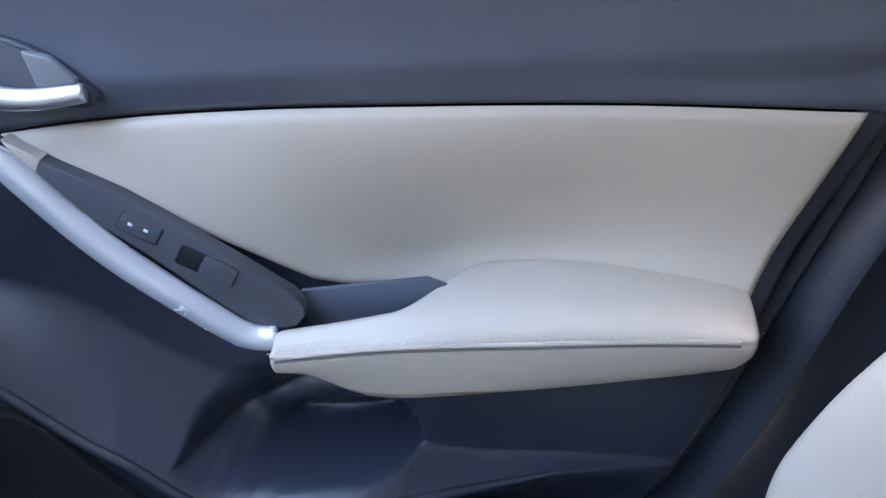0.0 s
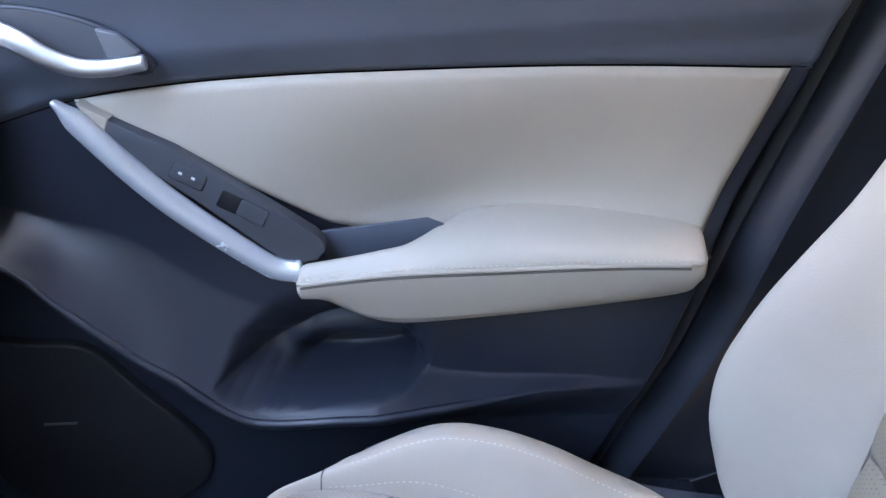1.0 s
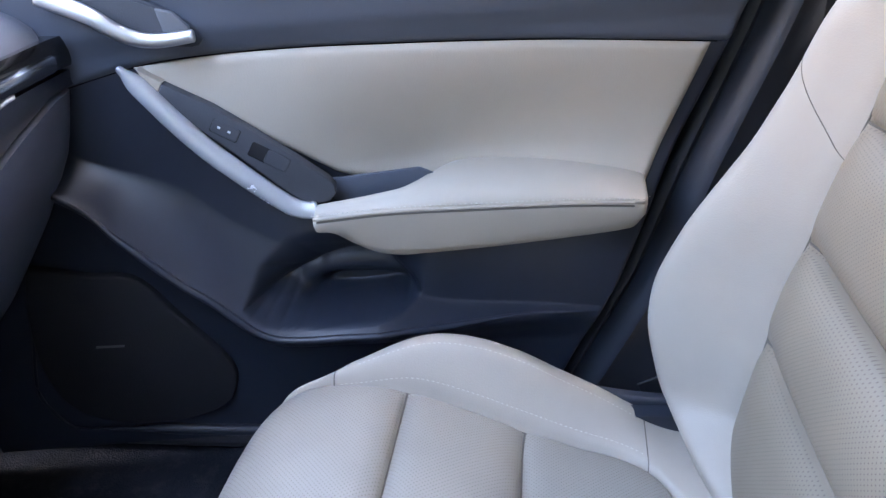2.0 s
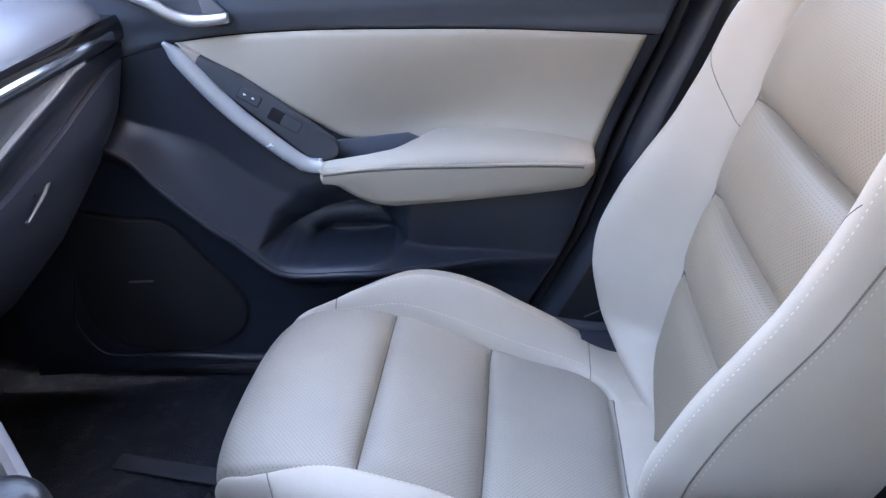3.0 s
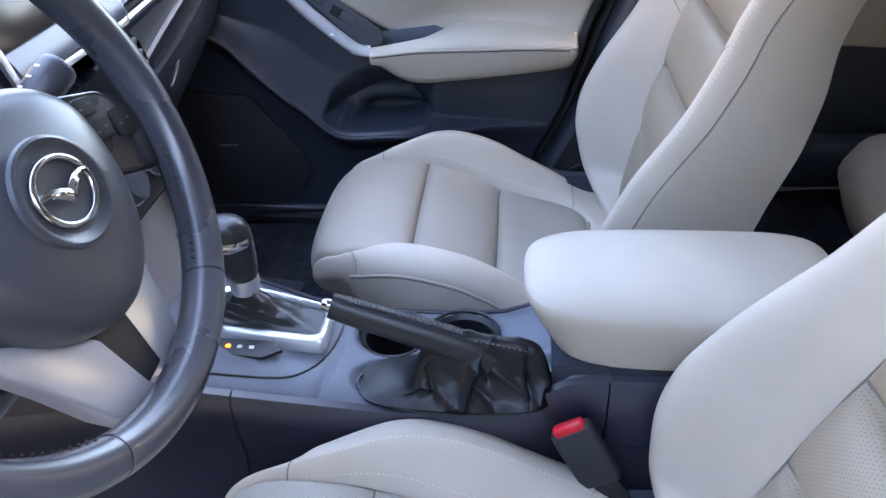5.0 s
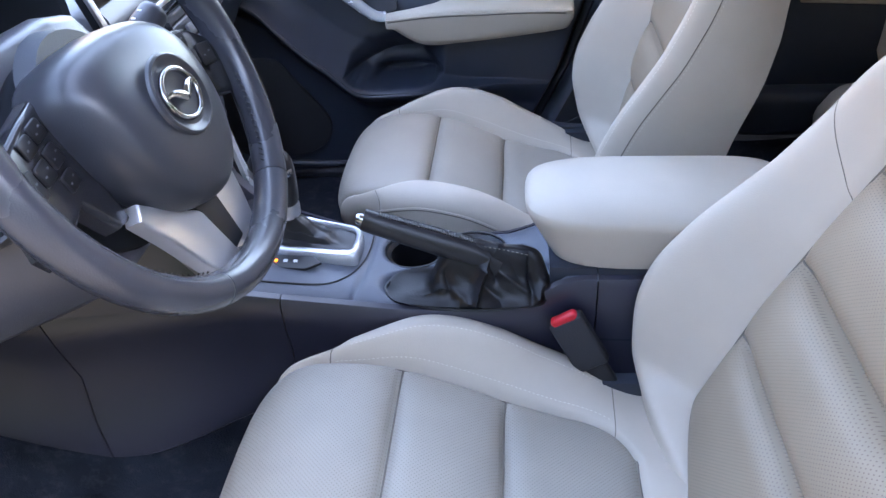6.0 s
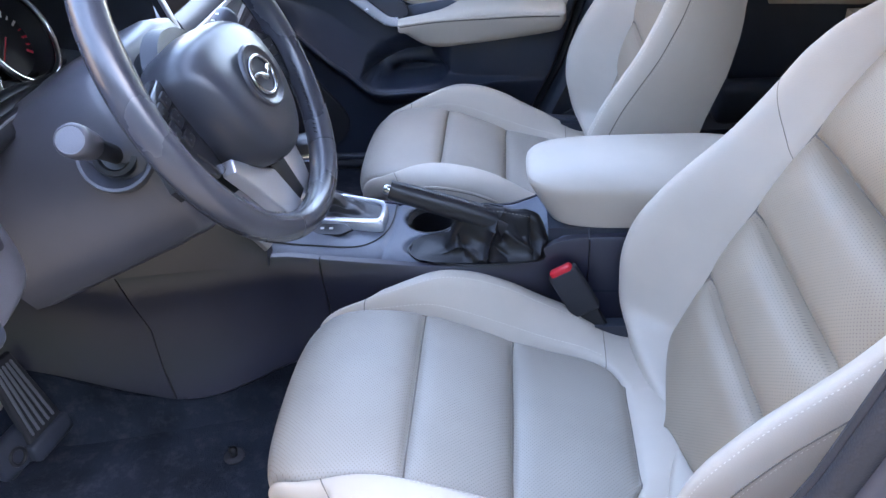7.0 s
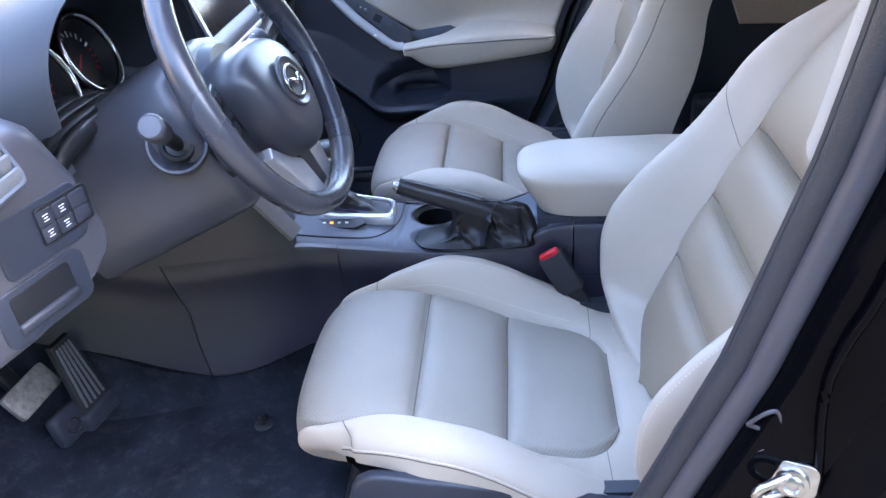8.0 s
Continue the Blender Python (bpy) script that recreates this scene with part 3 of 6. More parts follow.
        for f, k in zip(np.linspace(0, 1, len(cols)), cols):
            i = np.searchsorted(s, at(0.465)) * (1 - f) + np.searchsorted(s, at(0.535)) * f
            lo, u = int(i), i - int(i)
            line.append(P[lo, k] * (1 - u) + P[lo + 1, k] * u)
            nn.append(N[lo, k])
        line, nn = np.array(line), np.array(nn)
        tube("seam_shade", line + nn * 0.0001, 0.0005, SEAM, backrest, "", 5)
    # dark tubes again for the shade in the backrest creases
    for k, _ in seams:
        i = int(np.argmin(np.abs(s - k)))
        tube("seam_shade", P[i, mid - ci + 1 : mid + ci] + N[i, mid - ci + 1 : mid + ci] * 0.0008, 0.0012, SEAM, backrest, "", 5)
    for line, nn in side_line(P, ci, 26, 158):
        tube("seam_shade", line + nn * 0.0008, 0.0012, SEAM, backrest, "", 5)
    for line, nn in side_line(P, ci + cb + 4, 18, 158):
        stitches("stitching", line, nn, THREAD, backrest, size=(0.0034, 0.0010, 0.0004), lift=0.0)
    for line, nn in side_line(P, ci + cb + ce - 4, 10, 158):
        tube("seam_shade", line + nn * 0.0003, 0.0009, SEAM, backrest, "", 5)
    for line, nn in side_line(P, ci + cb + ce - 3, 10, 158):
        stitches("stitching", line, nn, THREAD, backrest, size=(0.0034, 0.0010, 0.0004), lift=0.0)
    return seat, backrest


passenger_seat, backrest = front_seat("front_seat", 1)
passenger_seat.location = (0, 0.387, 0)
tagged(passenger_seat, "cream leather front seat with perforated inserts beside the door", "seat", "front seats")
driver_seat, driver_back = front_seat("front_seat", -1, 0.010)
driver_seat.location = (0.012, -0.338, 0)
tagged(driver_seat, "cream leather front seat with creased worn cushion behind the steering wheel", "seat", "front seats")
driver_back.matrix_basis = Matrix.Translation((0.354, 0, 0.114)) @ Matrix.Rotation(radians(12), 4, "Y") @ Matrix.Translation((-0.36, 0, -0.12))


# ---- passenger door ----
def door_y(x):
    return 0.695 + 0.165 * x


door = tagged(empty("passenger_door", (0.0, 0.70, 0.0)), "dark front door trim with cream leather pad, silver strip and armrest", "door", kind="structure")
DOOR_AT = np.array([0.0, 0.70, 0.0])

RIDGE = [(-0.48, 0.475), (-0.374, 0.420), (-0.329, 0.370), (-0.274, 0.312), (-0.241, 0.284), (-0.219, 0.260), (-0.197, 0.237), (-0.177, 0.224), (-0.144, 0.218), (-0.088, 0.217), (-0.031, 0.214), (-0.008, 0.212), (0.05, 0.208), (0.125, 0.207), (0.22, 0.195)]
BAND = [(-0.48, 0.49), (-0.36, 0.445), (-0.28, 0.412), (-0.22, 0.360), (-0.16, 0.322), (-0.08, 0.290), (-0.03, 0.260), (-0.008, 0.240), (0.02, 0.230), (0.06, 0.223), (0.131, 0.215), (0.22, 0.201)]
POCKET = [(-0.208, 0.262), (-0.200, 0.250), (-0.188, 0.240), (-0.170, 0.2325), (-0.145, 0.2285), (-0.10, 0.2270), (-0.055, 0.2265), (-0.025, 0.229), (-0.008, 0.236), (-0.003, 0.244), (0.004, 0.270), (0.012, 0.315), (-0.045, 0.352), (-0.110, 0.350), (-0.160, 0.336), (-0.194, 0.304)]
TOP_LINE = [(-0.60, 0.480), (-0.40, 0.524), (-0.285, 0.550), (-0.203, 0.557), (-0.106, 0.558), (-0.010, 0.555), (0.086, 0.551), (0.183, 0.545), (0.332, 0.532), (0.42, 0.525)]


def along(line, x):
    c = curve(line, 200)
    return np.interp(x, c[:, 0], c[:, 1])


def rear_x(z):
    return np.interp(z, [0.0, 0.10, 0.224, 0.374, 0.526, 0.60, 0.76], [0.125, 0.178, 0.240, 0.291, 0.350, 0.375, 0.42])


def depth_in(X, Z, poly):
    """Distance to a closed outline, positive inside it."""
    best = np.full(np.shape(X), 9.0)
    for (x0, z0), (x1, z1) in zip(poly, poly[1:] + poly[:1]):
        t = np.clip(((X - x0) * (x1 - x0) + (Z - z0) * (z1 - z0)) / ((x1 - x0) ** 2 + (z1 - z0) ** 2), 0, 1)
        best = np.minimum(best, np.hypot(X - x0 - t * (x1 - x0), Z - z0 - t * (z1 - z0)))
    return np.where(poly_mask(X, Z, poly), best, -best)


def pocket_share(X, Z):
    """0 on the open trim, 1 in the hollow of the pocket: sharp at the lip, soft towards the top."""
    rise = Z - along(RIDGE, X)
    soft = 0.0055 + 0.085 * ease(0.014, 0.07, rise) * ease(-0.21, -0.13, X) + 0.030 * ease(-0.12, -0.19, X) * ease(0.004, 0.03, rise)
    return ease(-0.001, soft, depth_in(X, Z, POCKET))


def door_out(X, Z, pocket=True):
    """How far the trim stands out from the door's plane."""
    o = 0.010 * ease(0.556, 0.59, Z) + 0.012 * ease(0.60, 0.70, Z) - 0.05 * ease(0.71, 0.76, Z)
    hollow = 0.050 * np.exp(-(((X - 0.05) / 0.17) ** 2)) * ease(0.55, 0.40, Z) + 0.012 * ease(0.0, 0.25, X) * ease(0.55, 0.40, Z)
    o = o - hollow * ease(0.30, 0.42, Z)
    ridge, brow = along(RIDGE, X), along(BAND, X)
    slope = np.clip((brow - Z) / np.maximum(brow - ridge, 0.006), 0, 1)
    amount = 0.058 * np.interp(X, [-0.6, -0.48, -0.38, -0.25, -0.05, 0.05, 0.14, 0.24], [0.3, 0.5, 0.85, 1.0, 1.0, 0.55, 0.25, 0.0])
    o = o + amount * slope ** 1.4
    under = ease(ridge - 0.001, ridge - 0.055, Z)
    o = o * (1 - under) - 0.006 * under
    if pocket:
        hollow = pocket_share(X, Z)
        o = o * (1 - hollow) - 0.066 * hollow
    return o - 0.06 * ease(-0.004, 0.02, X - rear_x(Z))


def trim_grid(lo, hi, n, m, sink=0.0):
    U, V = np.meshgrid(np.linspace(0, 1, n), np.linspace(0, 1, m), indexing="ij")
    X = -0.60 + 0.95 * U
    for _ in range(4):
        Z = lo(X) + (hi(X) - lo(X)) * V
        X = -0.60 + (rear_x(Z) + 0.016 + 0.60) * U
    return np.stack([X, door_y(X) - door_out(X, Z) + sink, Z], 2) - DOOR_AT


line_z = lambda x: along(TOP_LINE, x)  # noqa: E731
top_grid = trim_grid(line_z, lambda x: 0 * x + 0.76, 200, 50)
top_grid[:, 0, 1] += 0.006
top_grid[:, 1, 1] += 0.001
grid_part("upper_panel", top_grid, DARK_TOP, door, "dark padded upper trim")
low_grid = trim_grid(lambda x: 0 * x + 0.03, lambda x: line_z(x) - 0.0012, 420, 300, 0.004)
grid_part("lower_panel", low_grid, DARK, door)
loft("door_skin", [[np.array([x, door_y(x) + o, z]) - DOOR_AT for o, z in ((0.10, -0.12), (0.10, 0.70), (0.13, 0.71), (0.135, -0.12))] for x in (-0.62, -0.3, 0.0, 0.44)], PAINT, door, "black painted outer skin")
bead = []
for x, z in curve(RIDGE, 90)[12:84]:
    bead.append(np.array([x, door_y(x) - float(door_out(np.array([[x]]), np.array([[z]]), False)[0, 0]) + 0.006, z]) - DOOR_AT)
tube("pocket_lip", bead, lambda f: 0.0045 * min(1.0, 6 * f, 5 * (1 - f)) + 0.0004, DARK, door, "", 10)
# padded leather insert
n, m = 150, 46
top_edge = curve([(-0.288, 0.5495), (-0.203, 0.5560), (-0.106, 0.5570), (-0.010, 0.5540), (0.086, 0.5500), (0.183, 0.5440), (0.331, 0.5310)], n)
low_edge = curve([(-0.288, 0.5485), (-0.258, 0.527), (-0.215, 0.501), (-0.172, 0.466), (-0.136, 0.437), (-0.105, 0.412), (-0.085, 0.400), (-0.04, 0.388), (0.06, 0.372), (0.15, 0.362), (0.268, 0.360)], n)
V = np.linspace(0, 1, m)[None, :]
PX = low_edge[:, [0]] * (1 - V) + top_edge[:, [0]] * V
PZ = low_edge[:, [1]] * (1 - V) + top_edge[:, [1]] * V
span = (top_edge[:, 1] - low_edge[:, 1])[:, None]
rim = np.minimum(np.minimum(V, 1 - V) * span, (n - 1 - np.arange(n)[:, None]) * 0.0042)
lift = 0.0062 * np.sqrt(np.clip(1 - (1 - np.clip(rim / 0.010, 0, 1)) ** 2, 0, 1)) - 0.003
grid_part("leather_pad", np.stack([PX, door_y(PX) - door_out(PX, PZ, False) - lift, PZ], 2) - DOOR_AT, DOOR_PAD, door, "cream leather pad")


def on_door(x, z, out=0.0):
    return np.array([x, door_y(x) - out, z]) - DOOR_AT


DOOR_N = Vector((0.165, -1.0, 0.0)).normalized()

# armrest with a seam along its edge
rings, seam_pts, pipe_pts = [], [], []
for x in np.linspace(-0.112, 0.270, 64):
    g = float(ease(-0.02, 0.05, x))
    top = flow(x, [-0.112, -0.06, -0.02, 0.02, 0.055, 0.12, 0.19, 0.24, 0.27], [0.384, 0.390, 0.396, 0.401, 0.403, 0.401, 0.393, 0.385, 0.377])
    low = flow(x, [-0.112, -0.095, -0.075, -0.055, -0.03, 0.02, 0.12, 0.245, 0.262, 0.27], [0.356, 0.344, 0.329, 0.317, 0.309, 0.306, 0.309, 0.318, 0.330, 0.345])
    seam = flow(x, [-0.112, -0.02, 0.084, 0.187, 0.27], [0.372, 0.376, 0.373, 0.369, 0.362])
    back = -0.052 * g + 0.012 * (1 - g)
    end = float(ease(0.274, 0.262, x))
    lip = 0.034 + 0.012 * end
    prof = [(back, top - 0.03), (back, top - 0.004), (back + 0.012, top), (0.008 + 0.02 * (1 - g), top - 0.001), (lip - 0.012, top - 0.008), (lip - 0.003, (top + seam) / 2 - 0.002), (lip, seam + 0.004), (lip - 0.001, seam + 0.001), (lip - 0.003, seam), (lip - 0.001, seam - 0.001), (lip, seam - 0.004), (lip - 0.005, seam - 0.02), (lip - 0.016, low + 0.008), (lip - 0.028, low), (back, low - 0.002)]
    rings.append([on_door(x, z, o) for o, z in prof])
    seam_pts.append(on_door(x, seam + 0.0075, lip + 0.0002))
    pipe_pts.append(on_door(x, seam + 0.0022, lip - 0.0012))
armrest = loft("armrest", rings, DOOR_PAD, door, "cream leather armrest pad")
armrest.modifiers.new("soft", "SUBSURF").render_levels = 1
armrest.modifiers["soft"].levels = 1
stitches("stitching", seam_pts, [DOOR_N] * len(seam_pts), THREAD, armrest)
tube("piping", pipe_pts[1:-3], 0.0024, DOOR_PAD, armrest, "", 8)
# dark line for the shade under the piping
tube("seam_shade", [p + np.array([0, -0.0006, -0.0036]) for p in pipe_pts[1:-3]], 0.0013, SEAM, armrest, "", 6)

# silver strip
strip = curve([(-0.294, 0.556), (-0.285, 0.545), (-0.268, 0.521), (-0.247, 0.492), (-0.218, 0.457), (-0.184, 0.423), (-0.158, 0.399), (-0.140, 0.384), (-0.128, 0.378), (-0.110, 0.376)], 60)
def strip_section(f):
    w = (0.0105 + 0.0015 * math.sin(math.pi * f)) * (0.35 + 0.65 * float(ease(0.0, 0.10, f)))
    return [(-w, -0.006), (-w, 0.001), (-w * 0.82, 0.0046), (-w * 0.5, 0.0066), (0.0, 0.0074), (w * 0.5, 0.0060), (w * 0.85, 0.0034), (w, 0.001), (w, -0.006)]
path3 = [on_door(x, z, 0.020) for x, z in strip]
silver_strip = loft("silver_strip", sweep_rings(path3, strip_section, (0.10, -1.0, 0.55)), STRIP, door, "satin silver strip")
silver_strip.modifiers.new("soft", "SUBSURF").render_levels = 2

# switch plate with the grip recess
PLATE = [(-0.257, 0.534), (-0.210, 0.505), (-0.167, 0.470), (-0.132, 0.441), (-0.098, 0.412), (-0.091, 0.402), (-0.091, 0.393), (-0.099, 0.384), (-0.120, 0.382), (-0.130, 0.386), (-0.158, 0.413), (-0.202, 0.457), (-0.237, 0.490), (-0.264, 0.521)]
pm = axes_at(Vector(on_door(0, 0, 0.0)), DOOR_N)
k = math.cos(math.atan(0.165))
def flat(x, z):
    return (x / k, z)
switch_plate = prism("switch_plate", [flat(x, z) for x, z in PLATE], 0.016, pm, FACE_TRIM, door, "", 0.0012)
prism("strip_end", [flat(x, z) for x, z in ((-0.280, 0.551), (-0.2565, 0.5355), (-0.264, 0.5225), (-0.274, 0.535))], 0.016, pm, LEATHER, door, "small cream end piece", 0.0015)
def on_plate(name, x, z, w, h, depth, mat, parent, base=0.0145, turn=-33, r=0.003, label=""):
    m = axes_at(Vector(on_door(x, z, base)), DOOR_N) @ Matrix.Rotation(radians(turn), 4, "Z")
    return prism(name, rounded(w, h, r), depth, m, mat, parent, label, 0.0012)
lock = on_plate("lock_switch", -0.1985, 0.4775, 0.033, 0.0175, 0.002, BLACK, switch_plate)
on_plate("lock_key", -0.1980, 0.4780, 0.0305, 0.0155, 0.0015, FACE_TRIM, lock, base=0.0162)
for d in (-0.006, 0.006):
    on_plate("lock_mark", -0.1985 + d * 0.84, 0.4790 - d * 0.5, 0.0042, 0.0034, 0.0004, MARK, lock, base=0.0177, r=0.001)
well = on_plate("window_switch", -0.1560, 0.4430, 0.047, 0.019, 0.002, BLACK, switch_plate)
on_plate("switch_key", -0.1480, 0.4380, 0.027, 0.0172, 0.0025, FACE_TRIM, well, base=0.0160)
grip = prism("grip_recess", [flat(x, z) for x, z in ((-0.098, 0.402), (0.004, 0.408), (0.02, 0.40), (0.0, 0.375), (-0.09, 0.365), (-0.1, 0.38))], 0.004, axes_at(Vector(on_door(0, 0, -0.012)), DOOR_N), DARK_TOP, door, "", 0.001)

# inner handle
HANDLE = curve([(-0.360, 0.640), (-0.300, 0.634), (-0.258, 0.622), (-0.232, 0.609), (-0.214, 0.593), (-0.203, 0.578), (-0.212, 0.570), (-0.237, 0.572), (-0.275, 0.576), (-0.302, 0.592), (-0.322, 0.612), (-0.350, 0.632), (-0.362, 0.641)], 48)[:-1]
m = axes_at(Vector(on_door(0, 0, 0.011)), DOOR_N)
handle_cup = prism("handle_surround", [flat(x, z) for x, z in HANDLE], 0.006, m, DARK_HARD, door, "", 0.003)
HC = HANDLE.mean(0)
m = axes_at(Vector(on_door(0, 0, 0.0165)), DOOR_N)
prism("handle_well", [flat(*(HC + (p - HC) * 0.86)) for p in HANDLE], 0.0012, m, FACE_TRIM, handle_cup, "", 0.0005)
lever = curve([(-0.352, 0.634, 0.024), (-0.325, 0.622, 0.028), (-0.300, 0.610, 0.031), (-0.281, 0.595, 0.031), (-0.260, 0.584, 0.028), (-0.237, 0.581, 0.025), (-0.206, 0.583, 0.022)], 40)
lv = loft("handle_lever", sweep_rings([on_door(x, z, o) for x, z, o in lever], lambda f: circle(0.0105 - 0.0035 * f, 14, 0.0060), (0.10, -1.0, 0.45)), SATIN, handle_cup, "satin silver pull lever")
lv.modifiers.new("soft", "SUBSURF").render_levels = 1
prism("lever_paddle", [flat(x, z) for x, z in ((-0.242, 0.612), (-0.226, 0.608), (-0.212, 0.592), (-0.212, 0.588), (-0.238, 0.588))], 0.006, axes_at(Vector(on_door(0, 0, 0.017)), DOOR_N), SLAT, handle_cup, "", 0.002)

# speaker grille with a small badge
GRILLE = curve([(-0.47, 0.335), (-0.40, 0.318), (-0.345, 0.308), (-0.30, 0.245), (-0.262, 0.19), (-0.25, 0.15), (-0.27, 0.11), (-0.33, 0.088), (-0.42, 0.092), (-0.475, 0.125), (-0.493, 0.19), (-0.487, 0.27), (-0.47, 0.335)], 60)[:-1]
GRILLE = GRILLE + np.array([-0.006, -0.016])
grille_out = -0.012
grille = prism("speaker_grille", [flat(x, z) for x, z in GRILLE], 0.014, axes_at(Vector(on_door(0, 0, grille_out)), DOOR_N), RUBBER, door, "black speaker grille", 0.004)
prism("speaker_badge", [(-0.019, -0.0018), (0.017, -0.0018), (0.019, 0.0018), (-0.017, 0.0018)], 0.001, axes_at(Vector(on_door(-0.402, 0.199, grille_out + 0.0135)), DOOR_N) @ Matrix.Rotation(radians(-2), 4, "Z"), SLAT, grille, "small silver badge bar", 0.0003)

hem = curve([(-0.462, 0.330), (-0.473, 0.300), (-0.495, 0.225), (-0.511, 0.160), (-0.510, 0.129), (-0.492, 0.092), (-0.468, 0.078), (-0.377, 0.071), (-0.234, 0.054), (-0.05, 0.046)], 70) + np.array([-0.006, -0.016])
hem3 = [np.array([x, door_y(x) - float(door_out(np.array([[x]]), np.array([[z]]), False)[0, 0]) + 0.001, z]) - DOOR_AT for x, z in hem]
tube("hem_bead", hem3, lambda f: 0.0022 + 0.0060 * float(ease(0.45, 0.58, f)), DARK_HARD, door, "rounded lower edge", 12)


# ---- centre console ----
console = tagged(empty("center_console", (0.0, 0.02, 0.0)), "dark plastic centre console with cup holders between the seats", "console")
CX = [-0.80, -0.62, -0.45, -0.32, -0.20, -0.10, 0.0, 0.10, 0.145, 0.175, 0.205, 0.24, 0.55]
CL = [0.232, 0.214, 0.200, 0.170, 0.138, 0.134, 0.134, 0.134, 0.130, 0.121, 0.112, 0.106, 0.106]
CR = [0.235, 0.205, 0.170, 0.140, 0.088, 0.058, 0.050, 0.052, 0.053, 0.055, 0.058, 0.062, 0.085]
CZ = [0.34, 0.33, 0.300, 0.293, 0.276, 0.262, 0.252, 0.250, 0.254, 0.264, 0.276, 0.281, 0.281]
def console_w(x, sign):
    return float(np.interp(x, CX, CL if sign < 0 else CR))
def console_z(x):
    return float(np.interp(x, CX, CZ))

def hem_z(x):
    return flow(x, [-0.85, -0.80, -0.60, -0.50, -0.42, -0.30, -0.20, 0.0, 0.3, 0.60], [0.22, 0.20, 0.13, 0.080, 0.057, 0.062, 0.073, 0.072, 0.065, 0.06])

def side_rings(x0, x1, sign, n=26):
    rings = []
    for x in np.linspace(x0, x1, n):
        w, z = console_w(x, sign), console_z(x)
        flare = 0.03 * ease(-0.1, -0.45, x)
        b = hem_z(x)
        at = lambda f: b + (z - b) * f  # noqa: E731
        prof = [(w - 0.010, z - 0.007), (w - 0.002, z - 0.009), (w + 0.003, z - 0.017), (w + 0.004, at(0.72)), (w - 0.006 + flare * 0.2, at(0.48)), (w + 0.003 + flare * 0.75, at(0.24)), (w + 0.009 + flare, b + 0.005), (w + 0.004 + flare, b), (w - 0.03, b)]
        lean = 0.06 * math.exp(-(((x + 0.43) / 0.15) ** 2))
        rings.append([np.array([x + lean * max(0.0, 1 - (zz - b) / (z - b)), sign * y, zz]) for y, zz in prof])
    return rings
for sign in (-1, 1):
    for x0, x1 in ((-0.80, -0.4490), (-0.4470, -0.152), (-0.150, 0.2555), (0.2575, 0.55)):
        loft("side_panel", side_rings(x0, x1, sign), CONSOLE_SIDE, console)

for sign in (-1, 1):
    hump = []
    for x in np.linspace(-0.80, 0.56, 30):
        w = console_w(x, sign) + 0.03 * float(ease(-0.1, -0.45, x))
        b = hem_z(x)
        hump.append([(x, sign * (w - 0.03), b + 0.005), (x, sign * (w + 0.004), b + 0.003), (x, sign * (w + 0.008), b * 0.72), (x, sign * (w + 0.018), b * 0.24), (x, sign * (w + 0.034), -0.004), (x, sign * (w - 0.03), -0.004)])
    loft("carpet_edge", hump, CARPET, console, "dark carpet edge")

# top skin with two cup wells and the recess of the brake lever
tx = np.arange(-0.30, 0.5601, 0.0036)
tv = np.linspace(-1, 1, 76)
TX, TV = np.meshgrid(tx, tv, indexing="ij")
TL, TR = np.interp(TX, CX, CL) - 0.004, np.interp(TX, CX, CR) - 0.004
TY = TV * (TL + TR) / 2 + (TR - TL) / 2
TZ = np.interp(TX, CX, CZ) - 0.014 * np.abs(TV) ** 6
CUPS = ((0.010, -0.008, 0.040), (0.095, -0.006, 0.043))
for ccx, ccy, cr in CUPS:
    d = np.hypot(TX - ccx, TY - ccy)
    TZ = TZ - 0.075 * ease(cr + 0.001, cr - 0.004, d) - 0.004 * ease(cr + 0.007, cr + 0.001, d)
d = np.hypot((TX - 0.094) / 0.120, (TY + 0.090) / 0.048)
TZ = TZ - 0.010 * ease(1.05, 0.9, d)
TZ = TZ - 0.003 * np.exp(-(((TX + 0.048 + 0.6 * (TY * 1.1) ** 2) / 0.0035) ** 2))
TOP = np.stack([TX, TY, TZ], 2)
top_skin = grid_part("top_panel", TOP, DARK_TOP, console, "grey soft plastic top panel")
for ccx, ccy, cr in CUPS:
    ring_of(cr + 0.0035, 0.0022, Matrix.Translation((ccx, ccy, console_z(ccx) - 0.002)), "cup_ring", BLACK, top_skin, "dark cup holder rim", 40, 8)

    lathe("cup_well", [(0.004, -0.075), (cr - 0.004, -0.075), (cr - 0.0005, -0.003), (cr - 0.006, -0.008), (cr - 0.0085, -0.064), (cr - 0.013, -0.067), (0.004, -0.067)], Matrix.Translation((ccx, ccy, console_z(ccx))), BLACK, top_skin, "dark cup well", 40)

joint = curve([(-0.235, -0.112), (-0.17, -0.110), (-0.105, -0.104), (-0.078, -0.090), (-0.060, -0.062), (-0.052, -0.02), (-0.052, 0.035)], 40)
tube("panel_joint", [(x, y, console_z(x) - 0.014 * abs((2 * y - console_w(x, 1) + console_w(x, -1)) / (console_w(x, 1) + console_w(x, -1))) ** 6 + 0.0004) for x, y in joint], 0.0013, BLACK, top_skin, "dark panel joint", 6)

